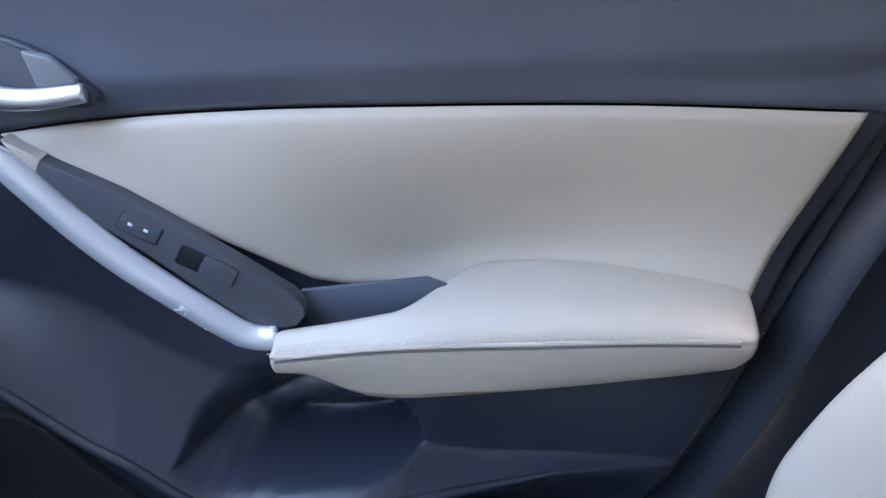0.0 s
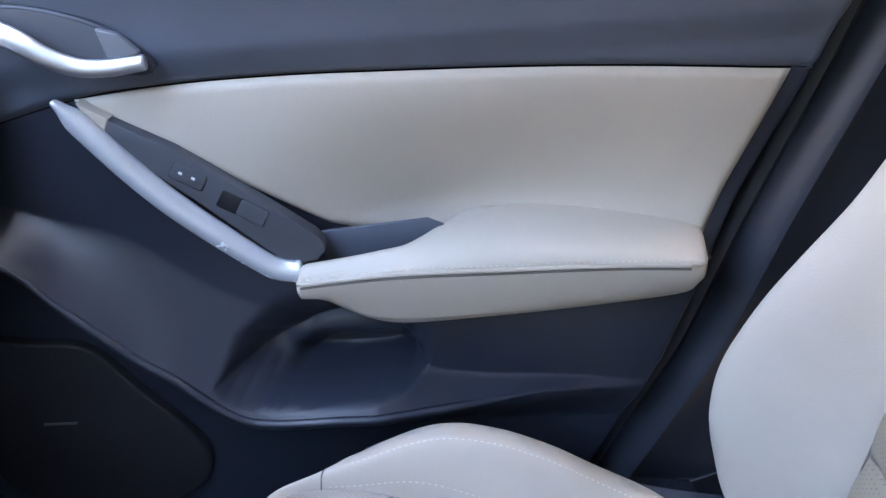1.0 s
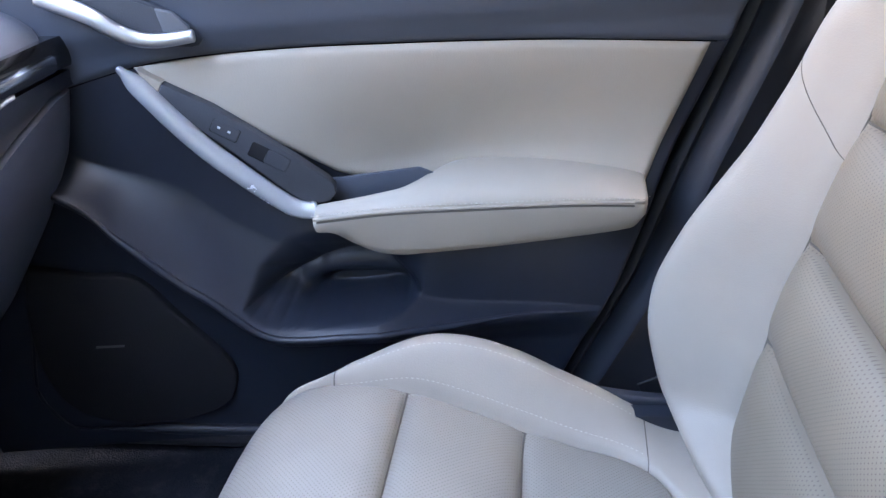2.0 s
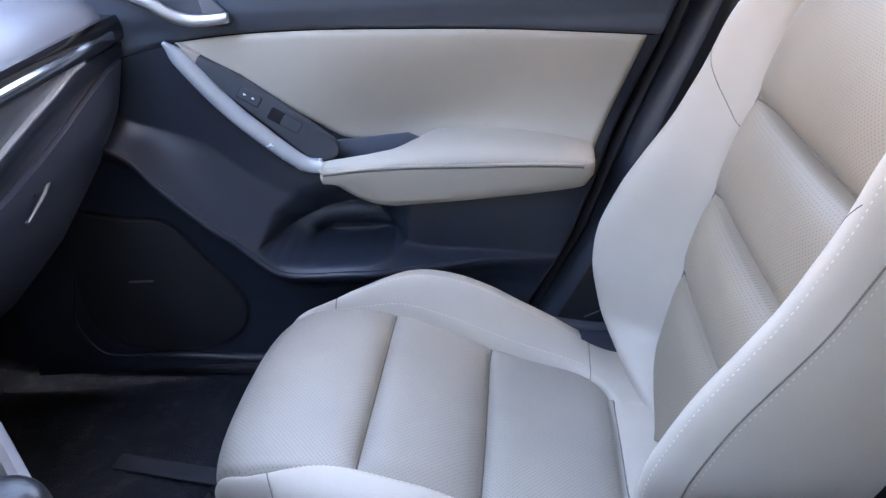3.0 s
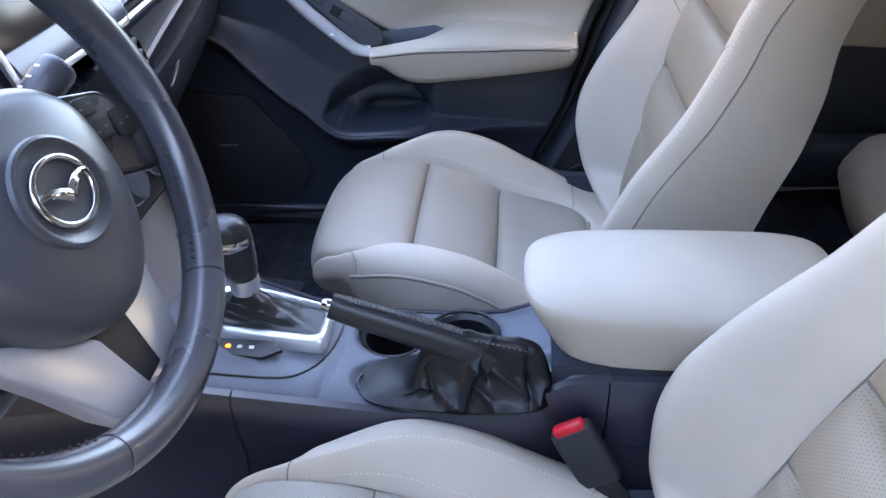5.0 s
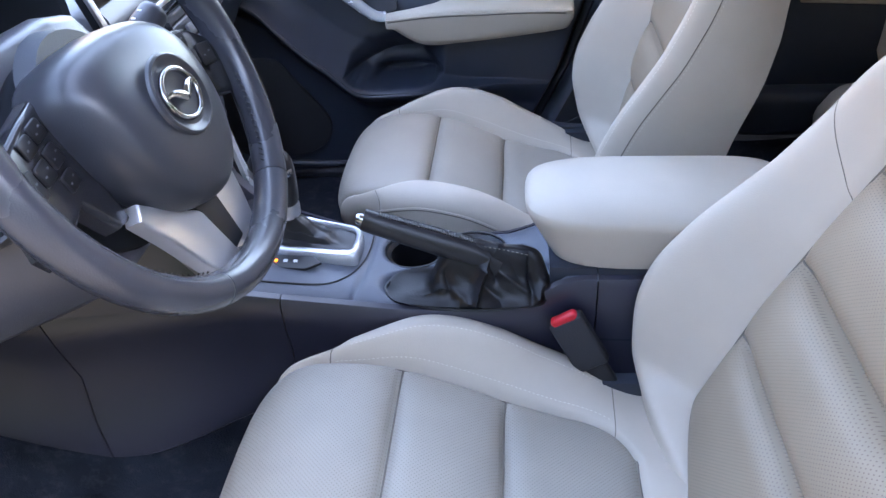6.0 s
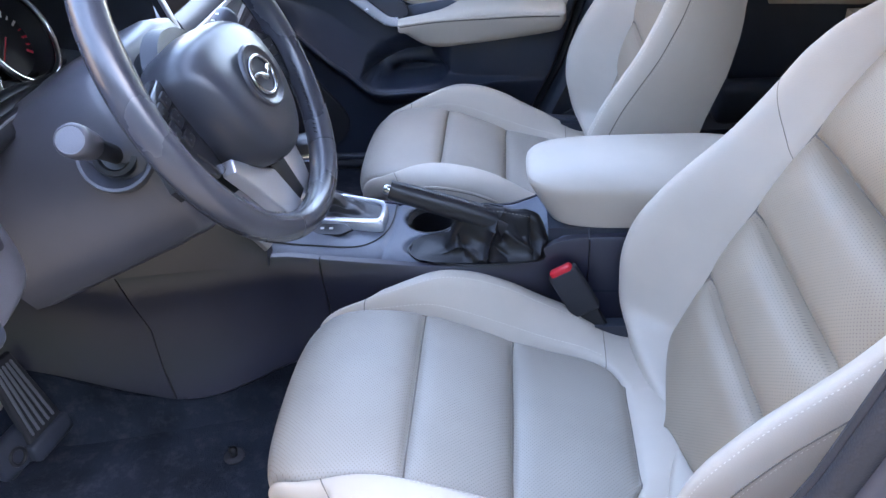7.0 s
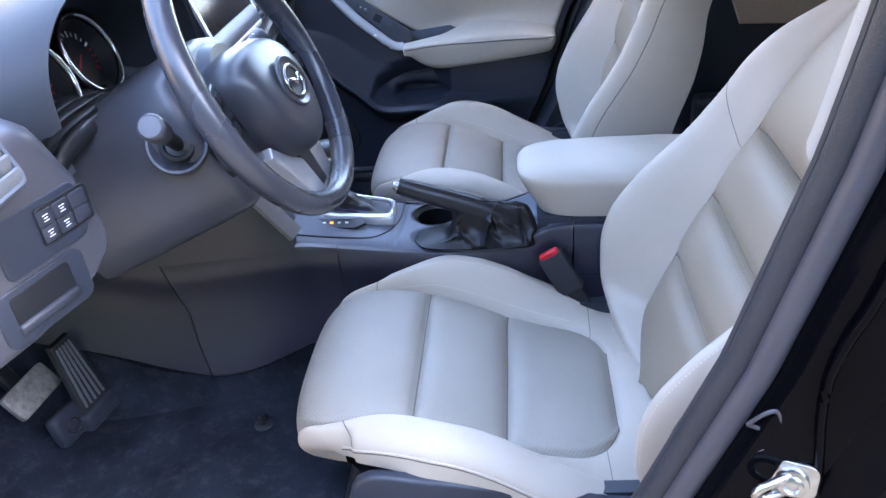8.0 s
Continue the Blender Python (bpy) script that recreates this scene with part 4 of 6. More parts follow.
# selector gate
def ring_plate(name, outer, inner, z0, z1, mat, parent, label="", bevel=0.003):
    bm = bmesh.new()
    n = len(outer)
    lo = [bm.verts.new((x, y, z0)) for x, y in outer]
    ho = [bm.verts.new((x, y, z1 - bevel)) for x, y in outer]
    co = np.array(outer).mean(0)
    ho2 = [bm.verts.new((co[0] + (x - co[0]) * 0.955, co[1] + (y - co[1]) * 0.90, z1)) for x, y in outer]
    hi = [bm.verts.new((x, y, z1 - 0.001)) for x, y in inner]
    li = [bm.verts.new((x, y, z0)) for x, y in inner]
    for a, b in ((lo, ho), (ho, ho2), (ho2, hi), (hi, li), (li, lo)):
        for j in range(n):
            k = (j + 1) % n
            bm.faces.new((a[j], a[k], b[k], b[j]))
    return part(name, bm, mat, parent, label, True, 60)

GATE = [(-0.222, -0.038), (-0.231, -0.015), (-0.228, 0.034), (-0.205, 0.051), (-0.18, 0.049), (-0.10, 0.021), (-0.070, 0.009), (-0.060, -0.006), (-0.060, -0.050), (-0.070, -0.062), (-0.15, -0.053), (-0.205, -0.044)]
gate_line = curve(GATE + GATE[:1], 73)[:-1]
gc = gate_line.mean(0)
inner = gc + (gate_line - gc) * np.array([0.80, 0.66]) + np.array([0.004, 0.003])
gz = 0.268
gate = ring_plate("gate_frame", gate_line, inner, gz - 0.016, gz + 0.012, STRIP, console, "satin silver selector frame", 0.006)
gate.modifiers.new("soft", "SUBSURF").render_levels = 1
bm_rings = []
stem = np.array([-0.168, -0.003])
for f in np.linspace(0, 1, 16):
    g = f ** 0.8
    o = inner * (1 - g) + (stem + (inner - gc) * np.array([0.16, 0.30])) * g
    rise = 0.45 * f + 0.55 * f ** 2.4
    z = gz + 0.004 + 0.042 * rise
    bm_rings.append([(x, y, max(z, console_z(x) + 0.003 + 0.04 * rise) + 0.0022 * math.sin(math.pi * f) * math.sin(60 * x + 22 * f) + 0.0016 * math.sin(math.pi * f) * math.sin(k * 0.55 + 5 * f)) for k, (x, y) in enumerate(o)])
loft("gate_boot", bm_rings, BLACK_LEATHER, gate, "black leather boot", caps=True)
ind = prism("gear_display", [(-0.052, -0.010), (0.030, -0.012), (0.050, 0.0), (0.035, 0.012), (-0.052, 0.012)], 0.004, pose(-0.158, -0.068, 0.2695, 14, 0, -3), BLACK, console, "black gear display", 0.001)
for i in range(4):
    prism("gear_mark", rounded(0.006, 0.0045, 0.001, 2), 0.0006, pose(-0.186 + 0.014 * i, -0.0670 - 0.0007 * i, 0.2740, 14, 0, -3), AMBER if i == 1 else MARK, ind, "lit amber mark" if i == 1 else "", 0.0002)

selector = tagged(empty("gear_selector", (-0.165, 0.018, 0.253)), "black leather gear selector knob with chrome collar", "gear lever")
rings = []
for z, rx, ry, ox in ((0.070, 0.0165, 0.0165, 0.0), (0.076, 0.0190, 0.0185, -0.001), (0.088, 0.0225, 0.0205, -0.003), (0.105, 0.026, 0.0225, -0.006), (0.122, 0.030, 0.0245, -0.010), (0.135, 0.031, 0.025, -0.012), (0.144, 0.028, 0.023, -0.012), (0.150, 0.020, 0.017, -0.011), (0.1525, 0.008, 0.007, -0.010)):
    rings.append([(ox + rx * math.cos(a), ry * math.sin(a), z) for a in np.linspace(0, 2 * math.pi, 24, endpoint=False)])
knob = loft("knob", rings, BLACK_LEATHER, selector, "black leather knob")
knob.modifiers.new("soft", "SUBSURF").render_levels = 1
lathe("collar", [(0.0135, 0.051), (0.0170, 0.053), (0.0176, 0.056), (0.0182, 0.069), (0.0165, 0.073)], Matrix.Identity(4), SATIN, selector, "satin metal collar")
lathe("shaft", [(0.010, -0.01), (0.010, 0.053)], Matrix.Identity(4), BLACK, selector)
badge = [[(-0.012 + 0.0312 * math.cos(a) * f, 0.0253 * math.sin(a) * f, z) for a in np.linspace(math.radians(165), math.radians(345), 28)] for z, f in ((0.118, 0.95), (0.120, 1.005), (0.124, 1.025), (0.128, 1.025), (0.131, 0.97))]
loft("knob_insert", badge, CHROME, selector, "bright chrome insert", closed=False, caps=False)

# parking brake
brake = tagged(empty("parking_brake", (0.10, -0.070, 0.25)), "black leather parking brake lever with a creased leather boot", "lever")
line = curve([(-0.139, 0, 0.104), (-0.10, 0, 0.090), (-0.05, 0, 0.072), (0.0, 0, 0.052), (0.03, 0, 0.036)], 60)
loft("lever_grip", sweep_rings(line, lambda f: circle(0.0135 + 0.005 * f ** 0.7 - 0.002 * math.exp(-f * 20), 18, 0.015 + 0.005 * f)), BLACK_LEATHER, brake)
for i in range(40):
    q = np.array([np.interp(6 + 46 * i / 39, np.arange(60), line[:, k]) for k in range(3)])
    block("grip_rib", (0.0024, 0.011, 0.0034), Matrix.Translation(q + np.array([0.004, 0, 0.0138 + 0.0042 * i / 40])) @ Matrix.Rotation(radians(22), 4, "Y"), BLACK_LEATHER, brake, "", 0.0009, 2)
lathe("release_button", [(0.006, -0.004), (0.0075, 0.0), (0.0075, 0.010), (0.0055, 0.0135)], Matrix.Translation((-0.135, 0, 0.102)) @ Matrix.Rotation(radians(-72), 4, "Y"), CHROME, brake, "chrome release button", 20)
# folds of the leather boot on both flanks: two ends (x, height share), height of the fold, softness
FOLDS = (((-0.030, 1.0, 0.012, 0.0, 0.012, 0.006), (0.004, 1.0, 0.050, 0.0, 0.012, 0.006), (0.060, 1.0, 0.034, 0.0, 0.010, 0.006)),
         ((0.030, 1.0, 0.010, 0.52, 0.013, 0.0045), (0.010, 0.52, -0.002, 0.0, 0.015, 0.0050), (0.020, 0.9, 0.030, 0.40, -0.012, 0.0040), (-0.062, 0.50, -0.004, 0.03, 0.010, 0.0040), (-0.036, 0.62, -0.030, 0.18, -0.009, 0.0050), (0.030, 0.55, 0.086, 0.06, 0.009, 0.0045), (0.012, 0.30, 0.040, 0.02, -0.008, 0.0045), (0.071, 0.95, 0.074, 0.10, -0.012, 0.0035), (0.098, 0.75, 0.078, 0.10, 0.012, 0.0040), (0.046, 0.80, 0.058, 0.45, -0.005, 0.0060)))
def boot_rings():
    """A leather tent over the foot of the lever: creased sides, a crest that runs back to a stitched flap."""
    rings = []
    for x in np.linspace(-0.115, 0.100, 150):
        h = flow(x, [-0.118, -0.10, -0.075, -0.058, -0.042, -0.022, 0.0, 0.04, 0.075, 0.088, 0.100], [-0.002, 0.003, 0.008, 0.018, 0.050, 0.072, 0.073, 0.066, 0.060, 0.042, -0.003])
        wide = flow(x, [-0.118, -0.10, -0.06, 0.0, 0.05, 0.085, 0.102], [0.016, 0.034, 0.043, 0.046, 0.044, 0.036, 0.014])
        peak = float(np.interp(x, [-0.115, -0.06, -0.02, 0.03, 0.09], [0.9, 0.55, 0.42, 0.36, 0.5]))
        ring = []
        for a in np.linspace(0, math.pi, 90):
            up = math.sin(a) ** 0.8
            y = wide * math.copysign(abs(math.cos(a)) ** 0.85, math.cos(a)) * (1 - (1 - peak) * up ** 0.8)
            sag = 1 - 0.26 * math.sin(math.pi * min(1.0, up)) * min(1.0, max(0.0, h) / 0.04)
            push = 0.0
            for x0, u0, x1, u1, size, soft in FOLDS[0 if a < math.pi / 2 else 1]:
                ax, az, bx, bz = x0, u0 * 0.075, x1, u1 * 0.075
                k = min(1.0, max(0.0, ((x - ax) * (bx - ax) + (up * 0.075 - az) * (bz - az)) / ((bx - ax) ** 2 + (bz - az) ** 2)))
                push += size * math.exp(-math.hypot(x - ax - k * (bx - ax), up * 0.075 - az - k * (bz - az)) / soft)
            push += 0.0011 * math.sin(150 * x + 9 * up) * math.sin(13 * up + 60 * x)
            push = 1.5 * (push - 0.002) * up ** 0.4 * (1.25 - up) * min(1.0, max(0.0, h) / 0.04)
            y = y * sag
            ring.append((x + 0.4 * push, y * (1 + push / 0.03), max(h, -0.003) * up + push * 0.35))
        ring += [(x, -wide * 0.9, -0.006), (x, wide * 0.9, -0.006)]
        rings.append(ring)
    return rings
boot = loft("leather_boot", boot_rings(), BOOT_LEATHER, brake, "creased black leather boot", angle=75)
flap = curve([(0.012, -0.012, 0.071), (0.04, -0.014, 0.067), (0.07, -0.015, 0.060)], 20)
stitches("stitching", flap, [(0, -0.5, 0.86)] * 20, SEAM, brake)
base_line = [(-0.006 + 0.114 * math.cos(a), 0.047 * math.sin(a), -0.003) for a in np.linspace(0, 2 * math.pi, 49)]
tube("boot_rim", base_line, 0.0020, BLACK, brake, "", 6)

# armrest box with its padded lid
def plan(x0, x1, h, n=56, p=3.6, q=5.0):
    out = []
    for a in np.linspace(0, 2 * math.pi, n, endpoint=False):
        c, s = math.cos(a), math.sin(a)
        e = p if c < 0 else q
        out.append(((x0 + x1) / 2 + (x1 - x0) / 2 * math.copysign(abs(c) ** (2 / e), c), h * math.copysign(abs(s) ** (2 / e), s)))
    return out
LID = np.array([0.0, -0.018, 0.283])
rings = []
for z, x0, x1, h in ((0.000, 0.199, 0.488, 0.0785), (0.0012, 0.1965, 0.490, 0.0805), (0.004, 0.1955, 0.491, 0.081), (0.03, 0.181, 0.496, 0.0845), (0.052, 0.169, 0.501, 0.0875), (0.063, 0.1635, 0.503, 0.0882), (0.071, 0.1635, 0.503, 0.0865), (0.078, 0.170, 0.496, 0.079), (0.083, 0.187, 0.480, 0.064), (0.0855, 0.225, 0.44, 0.04)):
    rings.append([LID + np.array([x, y, z]) for x, y in plan(x0, x1, h)])
lid = loft("armrest_lid", rings, LEATHER, console, "padded cream leather lid")
lid.modifiers.new("soft", "SUBSURF").render_levels = 1
for x0, x1 in ((0.196, 0.2555), (0.2575, 0.50)):
    w = [(-0.084, 0.0), (-0.082, 0.20), (-0.079, 0.262), (-0.076, 0.283), (0.076, 0.283), (0.079, 0.262), (0.082, 0.20), (0.084, 0.0)]
    loft("box_panel", [[(x, y - 0.018, z) for y, z in w] for x in (x0, x0 + 0.002, x1 - 0.002, x1)], DARK_HARD, console)

# belt buckle beside the driver's cushion
buckle = tagged(empty("belt_buckle", (0.215, -0.118, 0.235)), "black seat belt buckle with a red button", "buckle")
bmx = pose(0, 0, 0, 0, 0, 0) @ Matrix.Rotation(radians(-30), 4, "Y") @ Matrix.Rotation(radians(-8), 4, "X")
block("buckle_body", (0.046, 0.020, 0.080), bmx @ Matrix.Translation((0, 0, -0.038)), RUBBER, buckle, "", 0.005)
block("red_button", (0.036, 0.0145, 0.014), bmx @ Matrix.Translation((0, -0.002, 0.002)), RED, buckle, "bright red push button", 0.005)
block("buckle_stalk", (0.030, 0.012, 0.12), bmx @ Matrix.Translation((0.002, 0, -0.12)), BLACK, buckle, "", 0.004)


# ---- steering wheel and column ----
WHEEL = Vector((-0.1413, -0.3373, 0.6490))
RAKE = 0.4297
wheel = tagged(empty("steering_wheel", WHEEL), "black leather steering wheel with silver lower spokes", "steering wheel")
AXLE = axes_at(Vector((0, 0, 0)), (math.cos(RAKE), 0, math.sin(RAKE)))
WM = AXLE @ Matrix.Rotation(radians(2.4), 4, "Z")
HM = AXLE @ Matrix.Rotation(radians(-4), 4, "Z")
R_RIM = 0.172
def rim_part(name, a0, a1, mat, r=0.0155, label="", n=60, k=16):
    rings = []
    for a in np.linspace(radians(a0), radians(a1), n):
        ring = []
        for b in np.linspace(0, 2 * math.pi, k, endpoint=False):
            deg = math.degrees(a) % 360
            thumb = 1.0 + (0.34 if math.cos(b) < 0 else 0.06) * (math.exp(-(((deg - 24) / 13) ** 2)) + math.exp(-(((deg - 156) / 13) ** 2)))
            rr = R_RIM + r * 0.93 * thumb * math.cos(b)
            ring.append(WM @ Vector((rr * math.cos(a), rr * math.sin(a), r * 1.06 * math.sin(b))))
        rings.append(ring)
    return loft(name, rings, mat, wheel, label, caps=abs(a1 - a0) < 359)
rim_part("rim", -60, 240, WHEEL_LEATHER, label="black leather rim", n=120)
rim_part("rim", -119.4, -60.6, WHEEL_LEATHER, r=0.0157, n=36)
for a in (-60.3, -119.7, -22, 202):
    rim_part("rim_seam", a - 0.22, a + 0.22, BLACK, r=0.0152, n=3)
# stitching on the inner side of the rim
for a0, a1 in ((-58, -24), (18, 75), (105, 162), (204, 238)):
    pts = [WM @ Vector(((R_RIM - 0.0146) * math.cos(a), (R_RIM - 0.0146) * math.sin(a), 0.003)) for a in np.linspace(radians(a0), radians(a1), 60)]
    nn = [WM.to_3x3() @ Vector((-math.cos(a), -math.sin(a), 0)) for a in np.linspace(radians(a0), radians(a1), 60)]
    stitches("stitching", pts, nn, BLACK, wheel, 0.006, (0.0065, 0.0016, 0.0012), 0.0002, 0.9)

# airbag cover
def hub_outline(f):
    half = [(0.04, 0.043), (0.067, 0.034), (0.082, 0.014), (0.079, -0.020), (0.070, -0.052), (0.050, -0.083), (0.025, -0.102)]
    top = [(0.0, 0.046)] + half + [(0.0, -0.108)] + [(-x, y) for x, y in half[::-1]]
    return (curve(top + top[:1], 65)[:-1] + np.array([0, 0.026])) * f
rings = []
for f, z in ((0.93, -0.042), (0.98, -0.022), (1.0, -0.004), (0.995, 0.009), (0.965, 0.020), (0.90, 0.029), (0.78, 0.0345), (0.55, 0.037), (0.30, 0.038), (0.08, 0.0385)):
    rings.append([HM @ Vector((x, y - 0.026, z - 0.005 - 0.125 * (y - 0.01 + math.hypot(y - 0.01, 0.03)))) for x, y in hub_outline(f)])
hub = loft("airbag_cover", rings, HUB, wheel, "dark grey airbag cover")
hub.modifiers.new("soft", "SUBSURF").render_levels = 1
EM = HM @ Matrix.Translation((0.0, -0.0235, 0.0325))
lathe("emblem_dish", [(0.0375, -0.002), (0.0365, 0.0006), (0.0345, 0.0016), (0.0325, 0.0012), (0.030, -0.0006), (0.026, -0.0014)], EM @ Matrix.Diagonal((1.0, 0.90, 1, 1)), HUB, hub, "round dished surround", 48)
verts_ring = EM @ Matrix.Diagonal((1.02, 0.83, 1, 1))
ring_of(0.0235, 0.0026, verts_ring, "emblem_ring", CHROME, hub, "oval chrome emblem", 48, 10)
for sx in (-1, 1):
    wing = curve([(sx * 0.0005, -0.0036, 0.003), (sx * 0.007, 0.0004, 0.003), (sx * 0.015, 0.0036, 0.0022), (sx * 0.0225, 0.0036, 0.0008)], 16)
    loft("emblem_wing", sweep_rings([EM @ Vector(p) for p in wing], lambda f: circle(0.0042 - 0.0024 * f, 8, 0.0018), tuple(WM.to_3x3() @ Vector((0, 0, 1)))), CHROME, hub)
# button pads at both sides
for sx in (-1, 1):
    out = [(0.066, 0.028), (0.103, 0.020), (0.138, 0.010), (0.158, -0.006), (0.170, -0.052), (0.162, -0.064), (0.132, -0.056), (0.104, -0.047), (0.094, -0.062), (0.082, -0.078), (0.062, -0.080)]
    o = [(sx * x, y) for x, y in out][::sx]
    lean = HM @ Matrix.Translation((sx * 0.155, 0, -0.006)) @ Matrix.Rotation(-sx * 0.20, 4, "Y") @ Matrix.Translation((-sx * 0.155, 0, 0))
    pad = prism("spoke_pad", o, 0.016, lean @ Matrix.Translation((0, 0, -0.016)), PAD, wheel, "glossy dark spoke pad with buttons", 0.005)
    for bx, by, bw, bh in ((0.096, 0.009, 0.019, 0.014), (0.118, 0.004, 0.019, 0.014), (0.098, -0.010, 0.019, 0.016), (0.120, -0.015, 0.019, 0.016), (0.142, -0.018, 0.018, 0.022), (0.100, -0.029, 0.019, 0.014)):
        place = lean @ Matrix.Translation((sx * bx, by, 0.0002)) @ Matrix.Rotation(-sx * 0.15, 4, "Z")
        button = prism("wheel_button", rounded(bw, bh * 0.94, 0.0025), 0.0020, place, BLACK, pad, "", 0.001)
        for d in (-0.22, 0.22):
            prism("button_mark", rounded(0.0028, 0.0014, 0.0005, 2), 0.0004, place @ Matrix.Translation((d * bw, d * 0.006, 0.0019)), SLAT, button, "", 0.0001)
# lower spokes in satin silver
for sx in (-1, 1):
    arm = [(0.013, -0.112), (0.036, -0.096), (0.070, -0.064), (0.081, -0.074), (0.067, -0.106), (0.054, -0.142), (0.044, -0.160), (0.006, -0.167), (0.0085, -0.146)]
    o = [(sx * x, y) for x, y in arm][::-sx]
    prism("lower_spoke", o, 0.015, WM @ Matrix.Translation((0, 0, -0.029)), SPOKE, wheel, "satin silver spoke", 0.0035)
prism("spoke_slot", [(-0.020, -0.100), (0.020, -0.100), (0.012, -0.160), (-0.012, -0.160)][::-1], 0.012, WM @ Matrix.Translation((0, 0, -0.026)), BLACK, wheel, "dark slot between the spokes", 0.002)

# column shroud
column = tagged(empty("steering_column", (-0.26, -0.337, 0.58)), "dark plastic steering column shroud with ignition boss", "steering column")
CO = Vector((-0.26, -0.337, 0.58))
rings = []
for d, w, up, dn in ((-0.062, 0.097, 0.062, 0.110), (-0.066, 0.103, 0.068, 0.116), (-0.076, 0.107, 0.073, 0.120), (-0.12, 0.108, 0.075, 0.122), (-0.20, 0.110, 0.072, 0.122), (-0.30, 0.112, 0.07, 0.122)):
    o = [(-w, up * 0.35), (-w * 0.86, up * 0.86), (-w * 0.5, up), (w * 0.5, up), (w * 0.86, up * 0.86), (w, up * 0.35), (w, -dn * 0.55), (w * 0.92, -dn * 0.9), (w * 0.7, -dn), (-w * 0.7, -dn), (-w * 0.92, -dn * 0.9), (-w, -dn * 0.55)]
    rings.append([WHEEL - CO + AXLE @ Vector((x, y, d)) for x, y in o])
shroud = loft("shroud", rings, COLUMN, column, "", angle=60)
for d in (0.0,):
    rr = [WHEEL - CO + AXLE @ Vector((x, y, -0.030)) for x, y in circle(0.058, 32)]
    r2 = [WHEEL - CO + AXLE @ Vector((x, y, -0.046)) for x, y in circle(0.064, 32)]
    loft("column_ring", [r2, rr], DARK_HARD, column)
boss = []
for d, k in ((-0.080, 0.90), (-0.062, 0.98), (-0.052, 0.96), (-0.036, 0.80), (-0.022, 0.58), (-0.016, 0.45)):
    boss.append([WHEEL - CO + AXLE @ Vector((0.104 * k * math.cos(a), -0.032 + 0.086 * k * math.sin(a), d)) for a in np.linspace(0, 2 * math.pi, 40, endpoint=False)])
loft("wheel_boss", boss, VOID, column, "black rear cover of the wheel")

# stalks
def stalk(name, base, tip, label):
    st = tagged(empty(name, base), label, "control stalk")
    v = Vector(tip) - Vector(base)
    L = v.length
    m = axes_at(Vector((0, 0, 0)), v)
    lathe("stalk_boss", [(0.036, -0.016), (0.0365, -0.002), (0.035, 0.003), (0.032, 0.003), (0.026, -0.006), (0.023, -0.010), (0.004, -0.010)], m, COLUMN, st, "", 32)
    lathe("stalk_gaiter", [(0.021, -0.012), (0.022, 0.0), (0.0205, 0.004), (0.016, 0.005), (0.014, 0.0)], m, BLACK, st, "", 32)
    lathe("stalk_arm", [(0.0085, -0.01), (0.0085, 0.3 * L), (0.009, 0.62 * L)], m, BLACK, st, "", 24)
    kn = lathe("stalk_knob", [(0.010, 0.60 * L), (0.0128, 0.63 * L), (0.0136, 0.80 * L), (0.0142, 0.82 * L), (0.0142, 0.955 * L), (0.0130, 0.99 * L), (0.0115, 1.0 * L), (0.0108, 0.995 * L), (0.004, 0.998 * L)], m, COLUMN, st, "ribbed twist knob", 36)
    return st, m, L
turn_stalk, tm, tl = stalk("turn_signal_stalk", (-0.2215, -0.4415, 0.608), (-0.200, -0.532, 0.667), "black turn signal stalk with a round end knob")
wiper_stalk, tm, tl = stalk("wiper_stalk", (-0.222, -0.270, 0.602), (-0.186, -0.174, 0.654), "black wiper stalk with small white marks")
for i in range(3):
    block("stalk_mark", (0.005, 0.0022, 0.0006), tm @ Matrix.Translation((0.0, 0.0141, tl * (0.70 + 0.09 * i))) @ Matrix.Rotation(radians(90), 4, "X"), MARK, wiper_stalk, "", 0.0002)


# ---- dashboard ----
dash = tagged(empty("dashboard", (-0.40, 0.0, 0.60)), "dark padded dashboard with glossy black trim and silver line", "dashboard")
DA = np.array([-0.40, 0.0, 0.60])
TOPLINE = curve([(-1.10, 0.665), (-0.80, 0.662), (-0.55, 0.648), (-0.42, 0.628), (-0.375, 0.612), (-0.358, 0.598), (-0.352, 0.582)], 40)
def dash_x(y):
    return 0.018 * math.exp(-((y / 0.22) ** 2))
rings = []
for y in np.linspace(-0.72, 0.650, 60):
    end = 0.03 * float(ease(0.60, 0.65, y))
    r = [np.array([x + dash_x(y) * (x > -0.6) - end, y, z]) - DA for x, z in TOPLINE]
    r += [np.array([-0.36 + dash_x(y) - end, y, 0.575]) - DA, np.array([-0.55, y, 0.54]) - DA, np.array([-1.10, y, 0.60]) - DA]
    rings.append(r)
loft("top_pad", rings, DASH_TOP, dash, "dark padded dashboard top", caps=True)
# passenger face: glossy band, grey wedge, silver line, lower face
def lower_z(y):
    return float(flow(y, [0.13, 0.20, 0.25, 0.286, 0.373, 0.474, 0.53, 0.69], [0.462, 0.466, 0.470, 0.481, 0.512, 0.544, 0.557, 0.562]))
def step_z(y):
    return lower_z(y) - float(np.interp(y, [0.13, 0.20, 0.38, 0.50, 0.60, 0.69], [0.040, 0.050, 0.066, 0.058, 0.026, 0.026]))
def upper_z(y):
    return float(np.interp(y, [0.13, 0.20, 0.60, 0.69], [0.545, 0.547, 0.558, 0.556]))
def face_x(y, z):
    return float(np.interp(z, [0.30, 0.40, 0.47, 0.535, 0.58], [-0.475, -0.412, -0.375, -0.356, -0.352]))
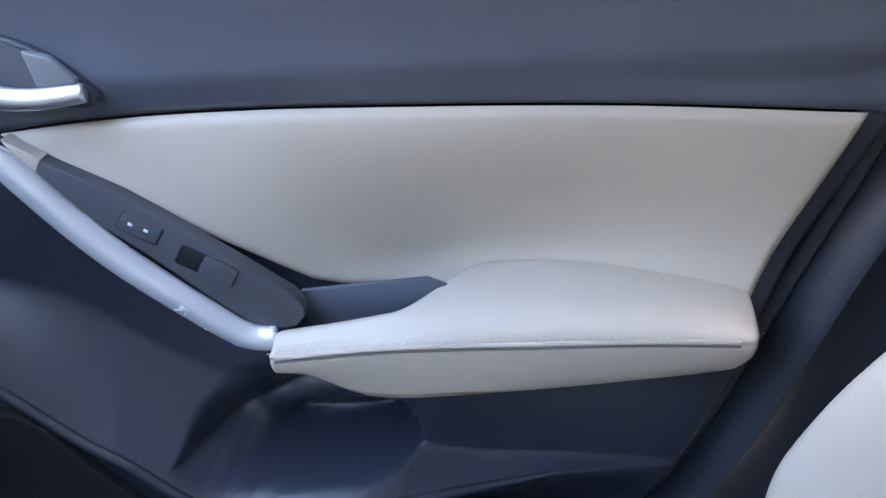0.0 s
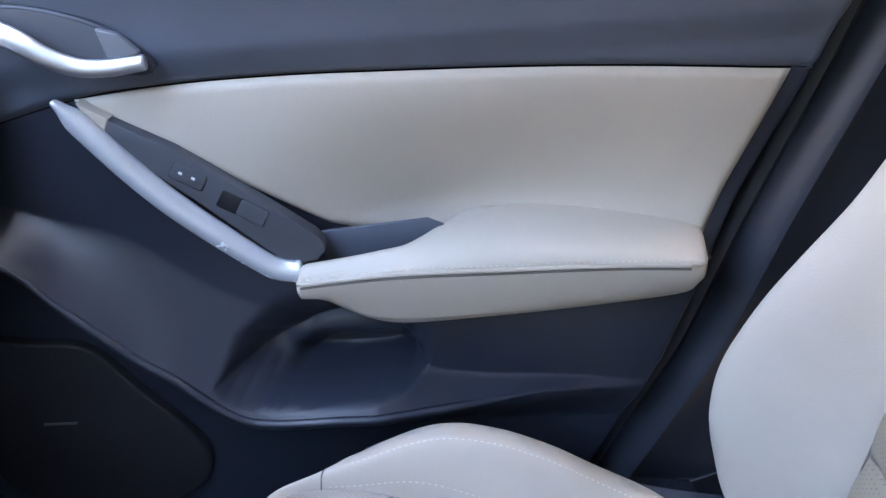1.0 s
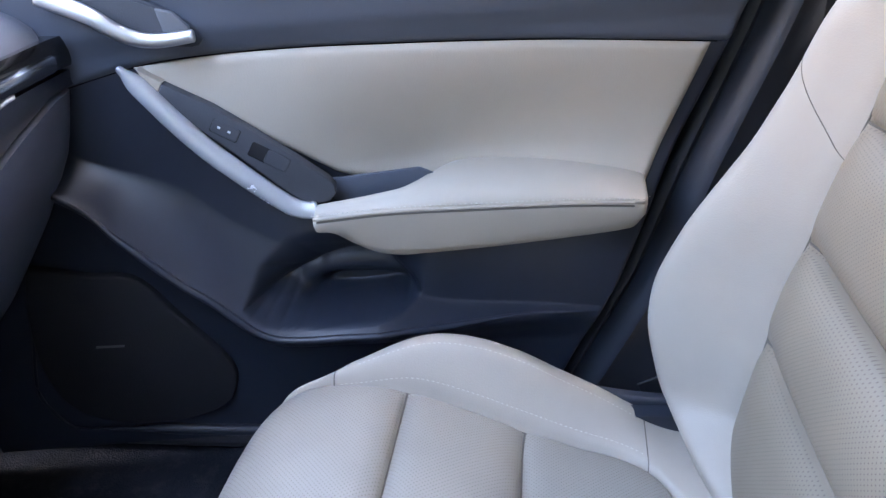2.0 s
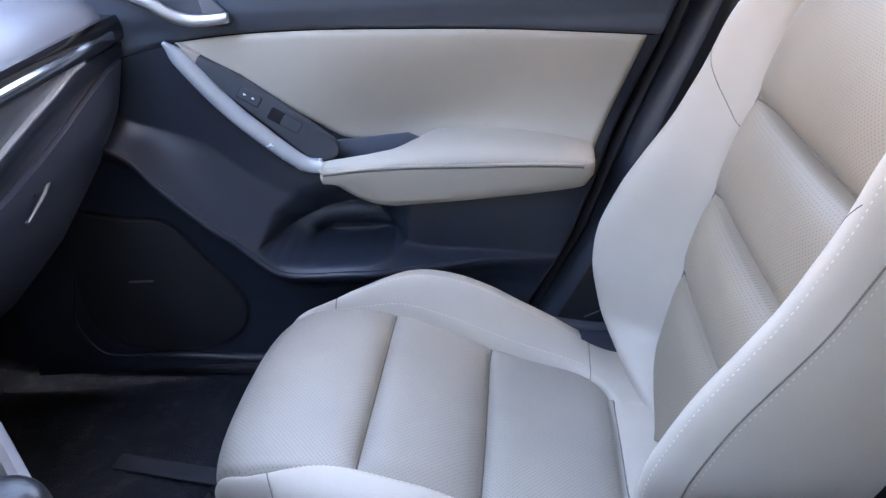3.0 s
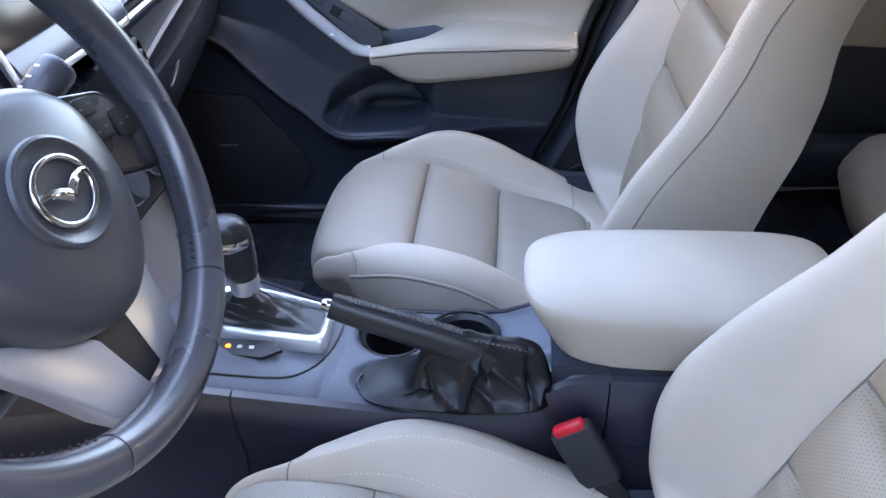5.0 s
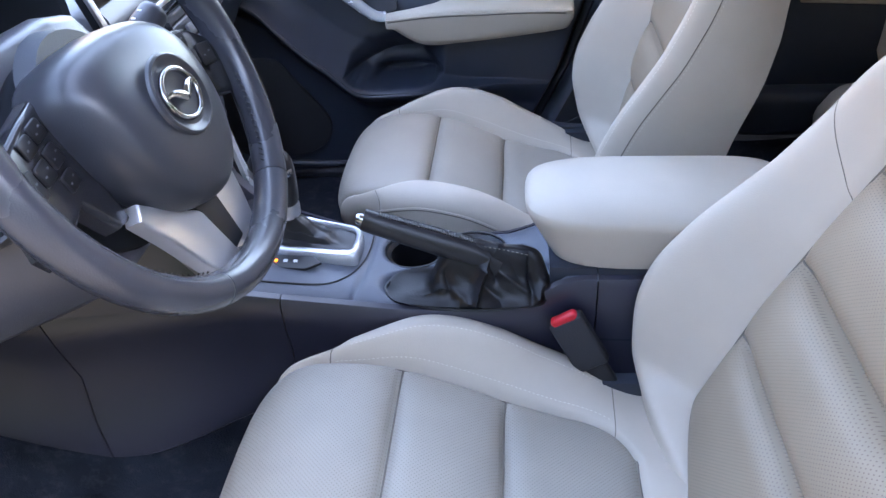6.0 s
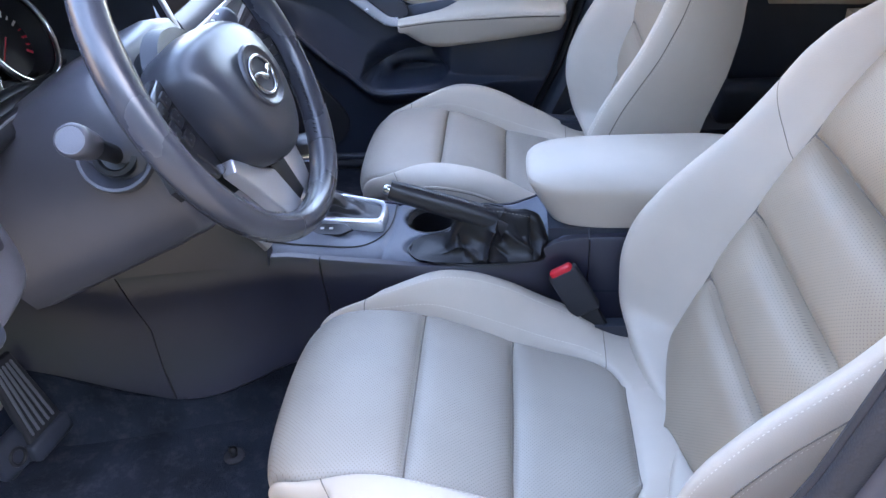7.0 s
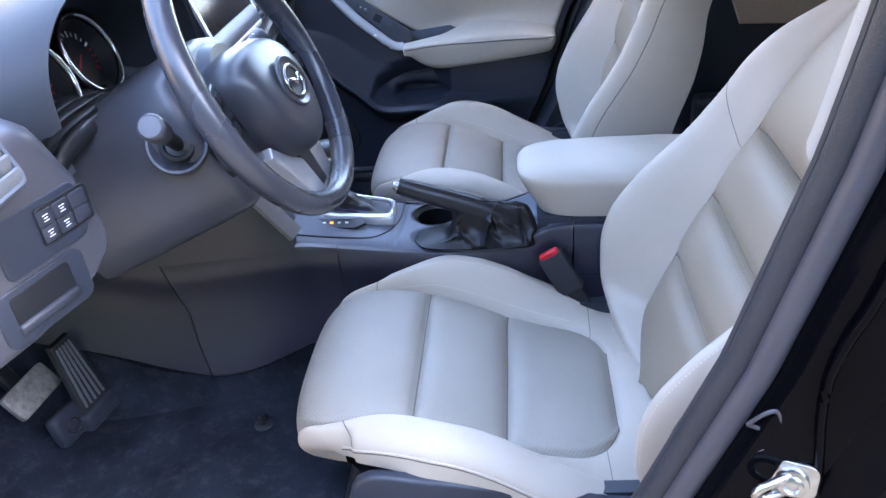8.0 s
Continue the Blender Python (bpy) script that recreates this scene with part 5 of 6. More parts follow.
def band(name, lo, hi, y0, y1, out, mat, label="", n=44):
    rings = []
    for y in np.linspace(y0, y1, n):
        zl, zh = lo(y), hi(y)
        zm = (zl + zh) / 2
        pts = [(face_x(y, zl) - 0.02, zl), (face_x(y, zl) + out * 0.6, zl + 0.001), (face_x(y, zl) + out, zl + (zh - zl) * 0.2), (face_x(y, zm) + out * 1.1, zm), (face_x(y, zh) + out, zh - (zh - zl) * 0.2), (face_x(y, zh) + out * 0.6, zh - 0.001), (face_x(y, zh) - 0.02, zh)]
        rings.append([np.array([x + dash_x(y), y, z]) - DA for x, z in pts])
    return loft(name, rings, mat, dash, label)
band("glossy_band", upper_z, lambda y: upper_z(y) + 0.034, 0.125, 0.645, 0.006, GLOSS, "piano black band")
band("chrome_line", lambda y: upper_z(y) - 0.001, lambda y: upper_z(y) + 0.020, 0.125, 0.60, 0.0105, CHROME, "chrome line")
band("grey_panel", lower_z, lambda y: upper_z(y) - 0.0015, 0.255, 0.495, 0.002, FACE_TRIM, "dark grey trim panel")
band("silver_line", lambda y: lower_z(y) - 0.006, lambda y: lower_z(y) + 0.001, 0.14, 0.530, 0.0075, STRIP, "silver line")
band("black_step", lambda y: step_z(y) + 0.001, lambda y: lower_z(y) - 0.0065, 0.13, 0.645, 0.0, DARK)
def glove_box():
    rings = []
    for f in np.linspace(0, 1, 30):
        ring = []
        for k in range(15):
            v = k / 14
            for _ in range(3):
                y = 0.20 + f * ((0.640 - 0.085 * v ** 1.6) - 0.20)
                z = step_z(y) * (1 - v) + 0.215 * v
            x = face_x(y, z) - 0.85 * max(0.0, 0.30 - z) + 0.008 + 0.004 * math.sin(math.pi * v) - 0.02 * float(ease(0.9, 1.0, abs(2 * f - 1)))
            ring.append(np.array([x + dash_x(y), y, z]) - DA)
        ring += [ring[-1] + np.array([-0.06, 0, 0]), ring[0] + np.array([-0.06, 0, 0])]
        rings.append(ring)
    return loft("glove_box", rings, GLOVE, dash, "dark glove box lid", angle=50)
glove = glove_box()
hm = axes_at(Vector(np.array([face_x(0, 0.426) + 0.012, 0.438, 0.428]) - DA), (0.86, 0, 0.5)) @ Matrix.Rotation(radians(16), 4, "Z")
prism("glove_latch", [(-0.052, -0.004), (0.0, -0.006), (0.032, -0.002), (0.048, 0.014), (0.042, 0.015), (0.028, 0.003), (0.0, -0.001), (-0.052, -0.001)], 0.005, hm, SLAT, glove, "silver latch", 0.0015)
prism("latch_well", [(-0.012, 0.004), (0.024, 0.006), (0.040, 0.020), (0.034, 0.028), (0.012, 0.022)], 0.003, hm, BLACK, glove, "", 0.001)
# under-dash closing face
loft("underside", [[np.array(p) - DA for p in ((-0.475, y, 0.318), (-0.56, y, 0.28), (-0.95, y, 0.30), (-0.95, y, 0.55), (-0.50, y, 0.50))] for y in (0.14, 0.645)], BLACK, dash)
loft("knee_panel", [[np.array(p) - DA for p in ((-0.46, y, 0.40), (-0.60, y, 0.34), (-0.95, y, 0.36), (-0.95, y, 0.58), (-0.46, y, 0.56))] for y in (-0.52, -0.14)], DARK_HARD, dash)
# side air vent
def vent(name, place, normal, w, h, n, frame_mat, label):
    m = axes_at(Vector(place) - Vector(DA), normal)
    v = prism(name, rounded(w, h, 0.008), 0.004, m, BLACK, dash, label, 0.001)
    o, i = rounded(w + 0.010, h + 0.010, 0.012), rounded(w - 0.002, h - 0.002, 0.008)
    rim = ring_plate("vent_frame", [p for p in o], [p for p in i], 0.0, 0.010, frame_mat, v, "", 0.003)
    rim.data.transform(m)
    for k in range(n):
        z = -h / 2 + h * (k + 0.5) / n
        bm = bar_bm((w - 0.004, 0.015, 0.0045), 0.0018, 2, m @ Matrix.Translation((0, z, 0.008)) @ Matrix.Rotation(radians(28), 4, "X"))
        part("vent_slat", bm, SLAT, v)
    part("vent_tab", bar_bm((0.018, 0.012, 0.006), 0.002, 2, m @ Matrix.Translation((0.01, 0, 0.014))), SLAT, v)
    return v
vent("side_vent", (-0.343, 0.205, 0.506), (0.95, 0.0, 0.28), 0.090, 0.064, 4, GLOSS, "black air vent with slats")
vent("side_vent", (-0.29, -0.690, 0.688), (0.93, 0.0, 0.35), 0.10, 0.055, 4, DARK_TOP, "air vent with a grey frame")

# ---- centre stack ----
stack = tagged(empty("center_stack", (-0.29, 0.02, 0.45)), "black centre stack with climate dials and a display", "control panel")
SA = Vector((-0.29, 0.02, 0.45))
SN = Vector((0.93, 0, 0.37)).normalized()
def on_stack(y, z, out=0.0):
    x = -0.285 - 0.40 * (z - 0.44)
    return Vector((x, y, z)) + SN * out - SA
prof = [(-0.272, 0.400), (-0.275, 0.412), (-0.285, 0.44), (-0.309, 0.50), (-0.325, 0.54), (-0.42, 0.56), (-0.48, 0.40), (-0.35, 0.396)]
loft("stack_body", [[np.array((x, 0.02 + sy * wy, z)) - np.array(SA) for x, z in prof] for sy, wy in ((-1, 0.122), (-1, 0.12), (1, 0.12), (1, 0.122))], GLOSS, stack)
loft("stack_shell", [[np.array((x, y, z)) - np.array(SA) for x, z in ((-0.285, 0.275), (-0.325, 0.40), (-0.34, 0.54), (-0.52, 0.56), (-0.62, 0.32), (-0.40, 0.27))] for y in (-0.125, 0.165)], DARK_HARD, stack)
clim = prism("climate_panel", rounded(0.232, 0.075, 0.010), 0.004, axes_at(on_stack(0.02, 0.440, 0.001), SN), BLACK, stack, "black climate control panel", 0.002)
for y in (-0.052, 0.020, 0.092):
    m = axes_at(on_stack(y, 0.442, 0.004), SN)
    dial = lathe("dial", [(0.026, 0.0), (0.0265, 0.004), (0.025, 0.007), (0.0235, 0.007), (0.0225, 0.018), (0.020, 0.021), (0.004, 0.0205)], m, DARK_HARD, stack, "climate dial with a chrome ring", 32)
    ring_of(0.0245, 0.0024, m @ Matrix.Translation((0, 0, 0.0075)), "dial_ring", CHROME, dial, "", 40, 8)
    prism("dial_mark", rounded(0.008, 0.002, 0.0008, 2), 0.0006, m @ Matrix.Translation((0, 0.012, 0.0206)), MARK, dial, "", 0.0002)
for i, y in enumerate((-0.016, 0.056)):
    for d in (-0.012, 0.012):
        prism("climate_button", rounded(0.014, 0.011, 0.002), 0.003, axes_at(on_stack(y, 0.442 + d, 0.005), SN), DARK_HARD, stack, "", 0.001)
disp = prism("warning_display", rounded(0.18, 0.026, 0.004), 0.003, axes_at(on_stack(0.02, 0.500, 0.001), SN), GLOSS, stack, "", 0.001)
for y, z, w, h, mt in ((0.104, 0.503, 0.004, 0.008, AMBER), (0.098, 0.501, 0.003, 0.010, AMBER), (0.090, 0.501, 0.006, 0.002, AMBER), (0.084, 0.503, 0.003, 0.006, AMBER), (0.098, 0.482, 0.034, 0.011, RED_GLOW)):
    prism("warning_light", rounded(w * 0.7, h * 0.7, 0.0006, 2), 0.0006, axes_at(on_stack(y, z, 0.0042), SN), mt, disp, "small lit warning mark", 0.0001)
tray = loft("tray_back", [[Vector((x, y, z)) - SA for x, z in ((-0.291, 0.400), (-0.258, 0.280), (-0.31, 0.275), (-0.33, 0.400))] for y in (-0.115, 0.118)], TRAY, stack, "smooth grey panel")
# closing panel between the console's shoulder and the driver's side rail
rings = []
for x in np.linspace(-0.85, -0.224, 26):
    w, z0, z1 = console_w(x, -1) - 0.007, console_z(x) - 0.017, float(np.interp(x, [-0.85, -0.345, -0.295, -0.256, -0.222], [0.47, 0.452, 0.402, 0.344, 0.296]))
    y1 = float(np.interp(x, [-0.85, -0.34, -0.222], [-0.16, -0.139, -0.121]))
    rings.append([np.array(p) - np.array(SA) for p in ((x, -w, z0), (x, (y1 - w) / 2 - 0.004, (z0 + z1) / 2), (x, y1, z1), (x, y1 + 0.02, z1), (x, -w + 0.03, z0))])
loft("side_closing", rings, CONSOLE_SIDE, stack, "dark plastic side panel")
# silver side rails that run down to the console
for sy in (-1, 1):
    if sy < 0:
        path = curve([(-0.335, -0.135, 0.455), (-0.295, -0.132, 0.410), (-0.256, -0.128, 0.352), (-0.218, -0.124, 0.296)], 24)
    else:
        path = curve([(-0.300, 0.140, 0.450), (-0.283, 0.133, 0.410), (-0.262, 0.124, 0.330), (-0.248, 0.116, 0.284)], 24)
    rail = loft("silver_rail", sweep_rings([np.array(p) - np.array(SA) for p in path], lambda f: [(-0.019, -0.002), (-0.016, 0.005), (0.0, 0.008), (0.012, 0.006), (0.015, 0), (0.011, -0.006), (-0.012, -0.006)], (0.8, sy * 0.5, 0.3)), STRIP if sy > 0 else RAIL, stack, "satin silver side rail")
    loft("rail_skirt", [[np.array(p) - np.array(SA) for p in ((-0.36, 0.02 + sy * w, 0.44), (-0.235, 0.02 + sy * w, 0.290), (-0.30, 0.02 + sy * w, 0.270), (-0.62, 0.02 + sy * w, 0.29), (-0.62, 0.02 + sy * w, 0.44))] for w in (0.07, 0.088 if sy > 0 else 0.142)], COLUMN, stack)

# display on top of the dashboard
screen = tagged(empty("dash_display", (-0.318, 0.03, 0.648)), "glossy touch display with a silver frame in the dashboard", "display")
sm = axes_at(Vector((0.0, 0.0, -0.005)), (0.95, 0.0, 0.31))
body = prism("display_body", rounded(0.225, 0.118, 0.010), 0.012, sm, BLACK, screen, "", 0.003)
rim = ring_plate("display_frame", rounded(0.228, 0.121, 0.011), rounded(0.212, 0.105, 0.006), 0.010, 0.016, SATIN, screen, "thin silver frame", 0.002)
rim.data.transform(sm)
prism("display_glass", rounded(0.206, 0.072, 0.004), 0.0012, sm @ Matrix.Translation((0, 0.015, 0.0122)), SCREEN, screen, "", 0.0004)
bezel_line = [(-0.0515, 0.0172), (-0.046, 0.0185), (-0.034, 0.0172), (-0.0225, 0.0136), (-0.0225, 0.0110), (-0.0515, 0.0110)]
loft("display_bezel", [[sm @ Vector((x, y, z)) for y, z in bezel_line] for x in (-0.1055, -0.104, 0.104, 0.1055)], DASH_TOP, screen, "smooth dark lower bezel")
for x in (-0.1045, 0.1045):
    block("screen_edge", (0.0025, 0.074, 0.003), sm @ Matrix.Translation((x, 0.0150, 0.0125)), BLACK, screen, "", 0.0008)

# ---- instrument cluster ----
cluster = tagged(empty("instrument_cluster", (-0.37, -0.345, 0.66)), "instrument cluster with chrome ringed gauges under a dark hood", "instrument cluster")
IA = np.array([-0.37, -0.345, 0.66])
def arch(x, w, h, z0):
    a = np.linspace(math.pi, 0, 29)
    return [np.array([x, -0.345 + w * math.copysign(abs(math.cos(t)) ** 0.75, math.cos(t)), z0 - 0.008 + (h if math.cos(t) > 0 else h - 0.048) * abs(math.sin(t)) ** 0.8 + (0.0 if math.cos(t) > 0 else 0.048)]) - IA for t in a]
rings = [arch(-0.40, 0.160, 0.120, 0.625), arch(-0.325, 0.182, 0.150, 0.632), arch(-0.290, 0.190, 0.158, 0.636), arch(-0.286, 0.197, 0.166, 0.634), arch(-0.295, 0.204, 0.173, 0.628), arch(-0.40, 0.222, 0.170, 0.610), arch(-0.62, 0.24, 0.10, 0.58)]
loft("hood", rings, HOOD, cluster, "dark padded hood", closed=False, caps=False)
IN = (0.93, 0, 0.36)
prism("cluster_plate", rounded(0.36, 0.135, 0.05), 0.006, axes_at(Vector(np.array([-0.432, -0.390, 0.668]) - IA), IN), BLACK, cluster, "", 0.001)
for gy in (-0.515, -0.395, -0.275):
    r = 0.054
    m = axes_at(Vector(np.array([-0.386, gy, 0.672]) - IA), IN)
    ring_of(r, 0.0045, m, "gauge_ring", CHROME, cluster, "chrome gauge ring", 56, 10)
    face = lathe("gauge_face", [(r - 0.002, -0.030), (r - 0.002, -0.003), (r - 0.006, -0.003), (r - 0.014, -0.020), (0.004, -0.020)], m, BLACK, cluster, "", 48)
    for k in range(19):
        a = radians(220 - 260 * k / 18)
        w = 0.0016 if k % 2 else 0.0026
        block("gauge_tick", (0.008 if k % 2 == 0 else 0.005, w, 0.0008), m @ Matrix.Rotation(a, 4, "Z") @ Matrix.Translation((r - 0.020, 0, -0.0192)), MARK if k < 15 else RED, face, "", 0)
    block("gauge_needle", (0.034, 0.0016, 0.0014), m @ Matrix.Rotation(radians(215), 4, "Z") @ Matrix.Translation((0.012, 0, -0.017)), RED, face, "", 0.0005)
# ledge below the gauges
for k in range(5):
    fold = curve([(-0.346, -0.522 - 0.006 * k, 0.585), (-0.332, -0.512 - 0.006 * k, 0.612), (-0.328, -0.478 - 0.004 * k, 0.627), (-0.326, -0.426, 0.631), (-0.326, -0.351, 0.627), (-0.330, -0.290, 0.613), (-0.335, -0.20, 0.602)], 40)
    tube("gaiter_fold", [p + np.array([-0.018 * k, 0, 0.0022 * k]) - IA for p in fold], 0.0115, BLACK, cluster, "black gaiter fold" if k == 0 else "", 12)

bow = curve([(-0.345, -0.508, 0.606), (-0.326, -0.501, 0.626), (-0.322, -0.470, 0.636), (-0.320, -0.426, 0.640), (-0.320, -0.351, 0.636), (-0.322, -0.301, 0.622)], 30)
tube("ledge_line", [np.array(p) - IA for p in bow], 0.0016, SLAT, cluster, "thin grey edge", 8)

# ---- driver's lower dashboard ----
knee = tagged(empty("lower_dash_panel", (-0.32, -0.62, 0.52)), "dark lower dashboard panel with four switches and a pull recess", "dashboard")
KA = np.array([-0.32, -0.62, 0.52])
def knee_x(y):
    return -0.298 + 0.32 * (y + 0.6)
def knee_edge(z):
    return flow(z, [0.46, 0.485, 0.495, 0.505, 0.520, 0.54, 0.59, 0.64, 0.68, 0.71], [-0.745, -0.705, -0.660, -0.610, -0.572, -0.552, -0.556, -0.575, -0.592, -0.610])
rings = []
for f in list(np.linspace(0, 1, 24)) + [1 + k / 8 for k in range(1, 9)] + [2.6]:
    turn = radians(90) * min(1.0, max(0.0, f - 1))
    row = []
    for z in np.linspace(0.475, 0.700, 34):
        e = knee_edge(z) + 0.004
        y = -0.790 + (e + 0.790) * min(1.0, f) + 0.032 * math.sin(turn)
        x = knee_x(min(y, e)) - 0.032 * (1 - math.cos(turn)) - 0.12 * max(0.0, f - 2)
        low = float(ease(0.505, 0.475, z))
        row.append((x - 0.035 * low ** 2 - 0.014 * float(ease(0.688, 0.700, z)), y, z))
    row += [(-0.46, row[-1][1], 0.70), (-0.62, row[-1][1], 0.64), (-0.62, row[0][1] * 0.6 + row[8][1] * 0.4, 0.44), (-0.46, row[0][1], 0.425)]
    rings.append([np.array(p) - KA for p in row])
loft("panel_body", rings, COLUMN, knee)
KN = Vector((1, -0.32, 0)).normalized()
def on_knee(y, z, out=0.0):
    return Vector((knee_x(y), y, z)) + KN * out - Vector(KA)
plate = prism("switch_plate", rounded(0.106, 0.062, 0.010), 0.004, axes_at(on_knee(-0.610, 0.595, -0.0015), KN), DARK, knee, "", 0.002)
bezel = prism("switch_bezel", rounded(0.066, 0.040, 0.004), 0.003, axes_at(on_knee(-0.582, 0.599, 0.0022), KN), BLACK, plate, "", 0.001)
for i in range(3):
    for j in range(2):
        m = axes_at(on_knee(-0.605 + 0.0200 * i, 0.6075 - 0.0170 * j, 0.0045), KN)
        b = prism("panel_switch", rounded(0.0192, 0.0162, 0.002), 0.0025, m, DARK_HARD, bezel, "", 0.001)
        if i < 2:
            for r in range(3):
                prism("switch_mark", rounded(0.0070 - 0.002 * (r % 2), 0.0011, 0.0005, 2), 0.0004, m @ Matrix.Translation((0, 0.003 - 0.003 * r, 0.0025)), MARK, bezel, "small white print", 0.0001)
pull = prism("pull_plate", rounded(0.112, 0.060, 0.012), 0.004, axes_at(on_knee(-0.632, 0.530, -0.0015), KN), DARK, knee, "", 0.002)
prism("pull_well", rounded(0.074, 0.034, 0.005), 0.002, axes_at(on_knee(-0.634, 0.536, 0.0020), KN), BLACK, pull, "", 0.0005)
block("pull_handle", (0.078, 0.012, 0.008), axes_at(on_knee(-0.634, 0.518, 0.0045), KN), DARK_HARD, pull, "", 0.004)


# ---- pedals, mats, small things on the floor ----
accel = tagged(empty("accelerator_pedal", (-0.600, -0.268, 0.020)), "black ribbed accelerator pedal on the carpet", "pedal")
am = axes_at(Vector((-0.008, 0.002, 0.080)), (0.96, -0.16, 0.22), up=(-0.2, 0.06, 1.0))
prism("pedal_pad", [(-0.042, -0.078), (0.042, -0.078), (0.036, -0.040), (0.024, 0.086), (-0.022, 0.086), (-0.032, -0.040)], 0.012, am, RUBBER, accel, "", 0.004)
for i in range(5):
    block("pedal_rib", (0.0042, 0.118, 0.004), am @ Matrix.Translation((-0.019 + 0.0095 * i, 0.018, 0.013)) @ Matrix.Rotation(radians(2 * (i - 2)), 4, "Z"), SLAT, accel, "worn grey rib", 0.0015)
block("pedal_foot", (0.100, 0.034, 0.030), am @ Matrix.Translation((0.008, -0.066, 0.004)), DARK_HARD, accel, "", 0.008)
block("pedal_bracket", (0.075, 0.060, 0.026), am @ Matrix.Translation((-0.050, -0.048, -0.010)), DARK_HARD, accel, "", 0.010)
ring_of(0.013, 0.003, am @ Matrix.Translation((-0.056, -0.052, 0.004)), "bracket_eye", BLACK, accel, "", 24, 8)
brakep = tagged(empty("brake_pedal", (-0.66, -0.318, 0.122)), "worn metal brake pedal plate", "pedal")
bm_ = axes_at(Vector((0, 0, 0)), (0.80, -0.10, 0.58))
plate_ = prism("pedal_plate", rounded(0.100, 0.052, 0.008), 0.010, bm_, PEDAL_STEEL, brakep, "", 0.003)
block("pedal_arm", (0.014, 0.03, 0.22), Matrix.Translation((-0.06, 0.0, 0.10)) @ Matrix.Rotation(radians(-24), 4, "Y"), BLACK, brakep, "", 0.004)


def mat_pin(name, place):
    pin = tagged(empty(name, place), "black floor mat retaining pin", "pin", "mat pins")
    lathe("pin_disc", [(0.016, 0.0), (0.0165, 0.002), (0.014, 0.0035), (0.007, 0.004)], Matrix.Identity(4), RUBBER, pin, "", 24)
    lathe("pin_post", [(0.0055, 0.003), (0.0055, 0.010), (0.0065, 0.012), (0.006, 0.018), (0.003, 0.021)], Matrix.Identity(4), BLACK, pin, "", 16)
    return pin
pin = mat_pin("mat_pin", (-0.292, -0.278, 0.003))
copy_thing(pin, pose(-0.234, 0.393, 0.003))
label_strip = tagged(prism("floor_label", rounded(0.17, 0.030, 0.004), 0.002, pose(-0.318, 0.440, 0.005, 0, 0, -8), DARK_HARD, None, "grey printed label strip on the carpet", 0.0006), category="label")
cable = curve([(-0.20, 0.245, 0.02), (-0.195, 0.24, 0.07), (-0.17, 0.225, 0.11), (-0.14, 0.215, 0.12)], 20)
tagged(tube("seat_cable", cable, 0.004, BLACK, None, "black cable running under the seat", 8), category="cable")

# ---- passenger B-pillar trim and rear door ----
def pillar_edge(z):
    return float(np.interp(z, [0.0, 0.10, 0.224, 0.374, 0.526, 0.60, 0.80, 1.15], [0.128, 0.182, 0.246, 0.298, 0.358, 0.384, 0.44, 0.50]))
rings = []
for z in np.linspace(0.02, 1.15, 60):
    e = pillar_edge(z)
    prof = [(0.0, 0.080), (0.003, 0.052), (0.008, 0.046), (0.018, 0.044), (0.024, 0.050), (0.034, 0.038), (0.048, 0.024), (0.056, 0.022), (0.068, 0.030), (0.10, 0.042), (0.17, 0.050), (0.21, 0.060), (0.22, 0.12)]
    rings.append([(e + s, door_y(e) + o - 0.005, z) for s, o in prof])
tagged(loft("pillar_trim", rings, DARK_HARD, None, "dark plastic pillar trim behind the front door"), category="pillar", kind="structure")
belt = curve([(0.47, 0.742, 1.05), (0.465, 0.738, 0.8), (0.46, 0.735, 0.5), (0.44, 0.735, 0.15)], 30)
tagged(loft("seat_belt", sweep_rings(belt, [(-0.023, -0.0008), (0.023, -0.0008), (0.023, 0.0008), (-0.023, 0.0008)], (0, 1, 0)), BLACK, None, "black seat belt webbing on the pillar"), category="seat belt")

anchor = tagged(empty("belt_anchor", (0.285, 0.640, 0.100)), "black seat belt anchor between the seat and the pillar", "seat belt")
an = Matrix.Rotation(radians(-28), 4, "Y")
block("anchor_cover", (0.085, 0.022, 0.030), an, RUBBER, anchor, "", 0.008)
block("anchor_strap", (0.10, 0.004, 0.044), an @ Matrix.Translation((0.05, 0.006, 0.028)), BLACK, anchor, "black webbing end", 0.001)

rear_door = tagged(empty("rear_door", (0.80, 0.74, 0.3)), "dark rear door trim with cream pad and armrest", "door", kind="structure")
RD = np.array([0.80, 0.74, 0.3])
loft("door_body", [[np.array(p) - RD for p in ((x, 0.77, 0.0), (x, 0.755, 0.16), (x, 0.745, 0.30), (x, 0.75, 0.50), (x, 0.74, 0.62), (x, 0.82, 0.68), (x, 0.84, 0.0))] for x in (0.56, 0.8, 1.1, 1.35)], DARK, rear_door)
prism("leather_pad", [(-0.075, 0.01), (0.12, 0.0), (0.45, 0.02), (0.47, 0.22), (0.0, 0.235), (-0.16, 0.225)], 0.012, axes_at(Vector((0, 0.008, 0.045)), (0, -1, 0)), LEATHER, rear_door, "cream leather pad", 0.006)
loft("rear_armrest", [[np.array((x, y, z)) - RD for y, z in ((0.75, 0.335), (0.71, 0.335), (0.695, 0.325), (0.69, 0.31), (0.695, 0.26 - 0.05 * ease(0.8, 0.9, x)), (0.75, 0.25))] for x in (0.90, 0.912, 0.94, 0.98, 1.1, 1.25)], LEATHER, rear_door, "cream leather armrest")
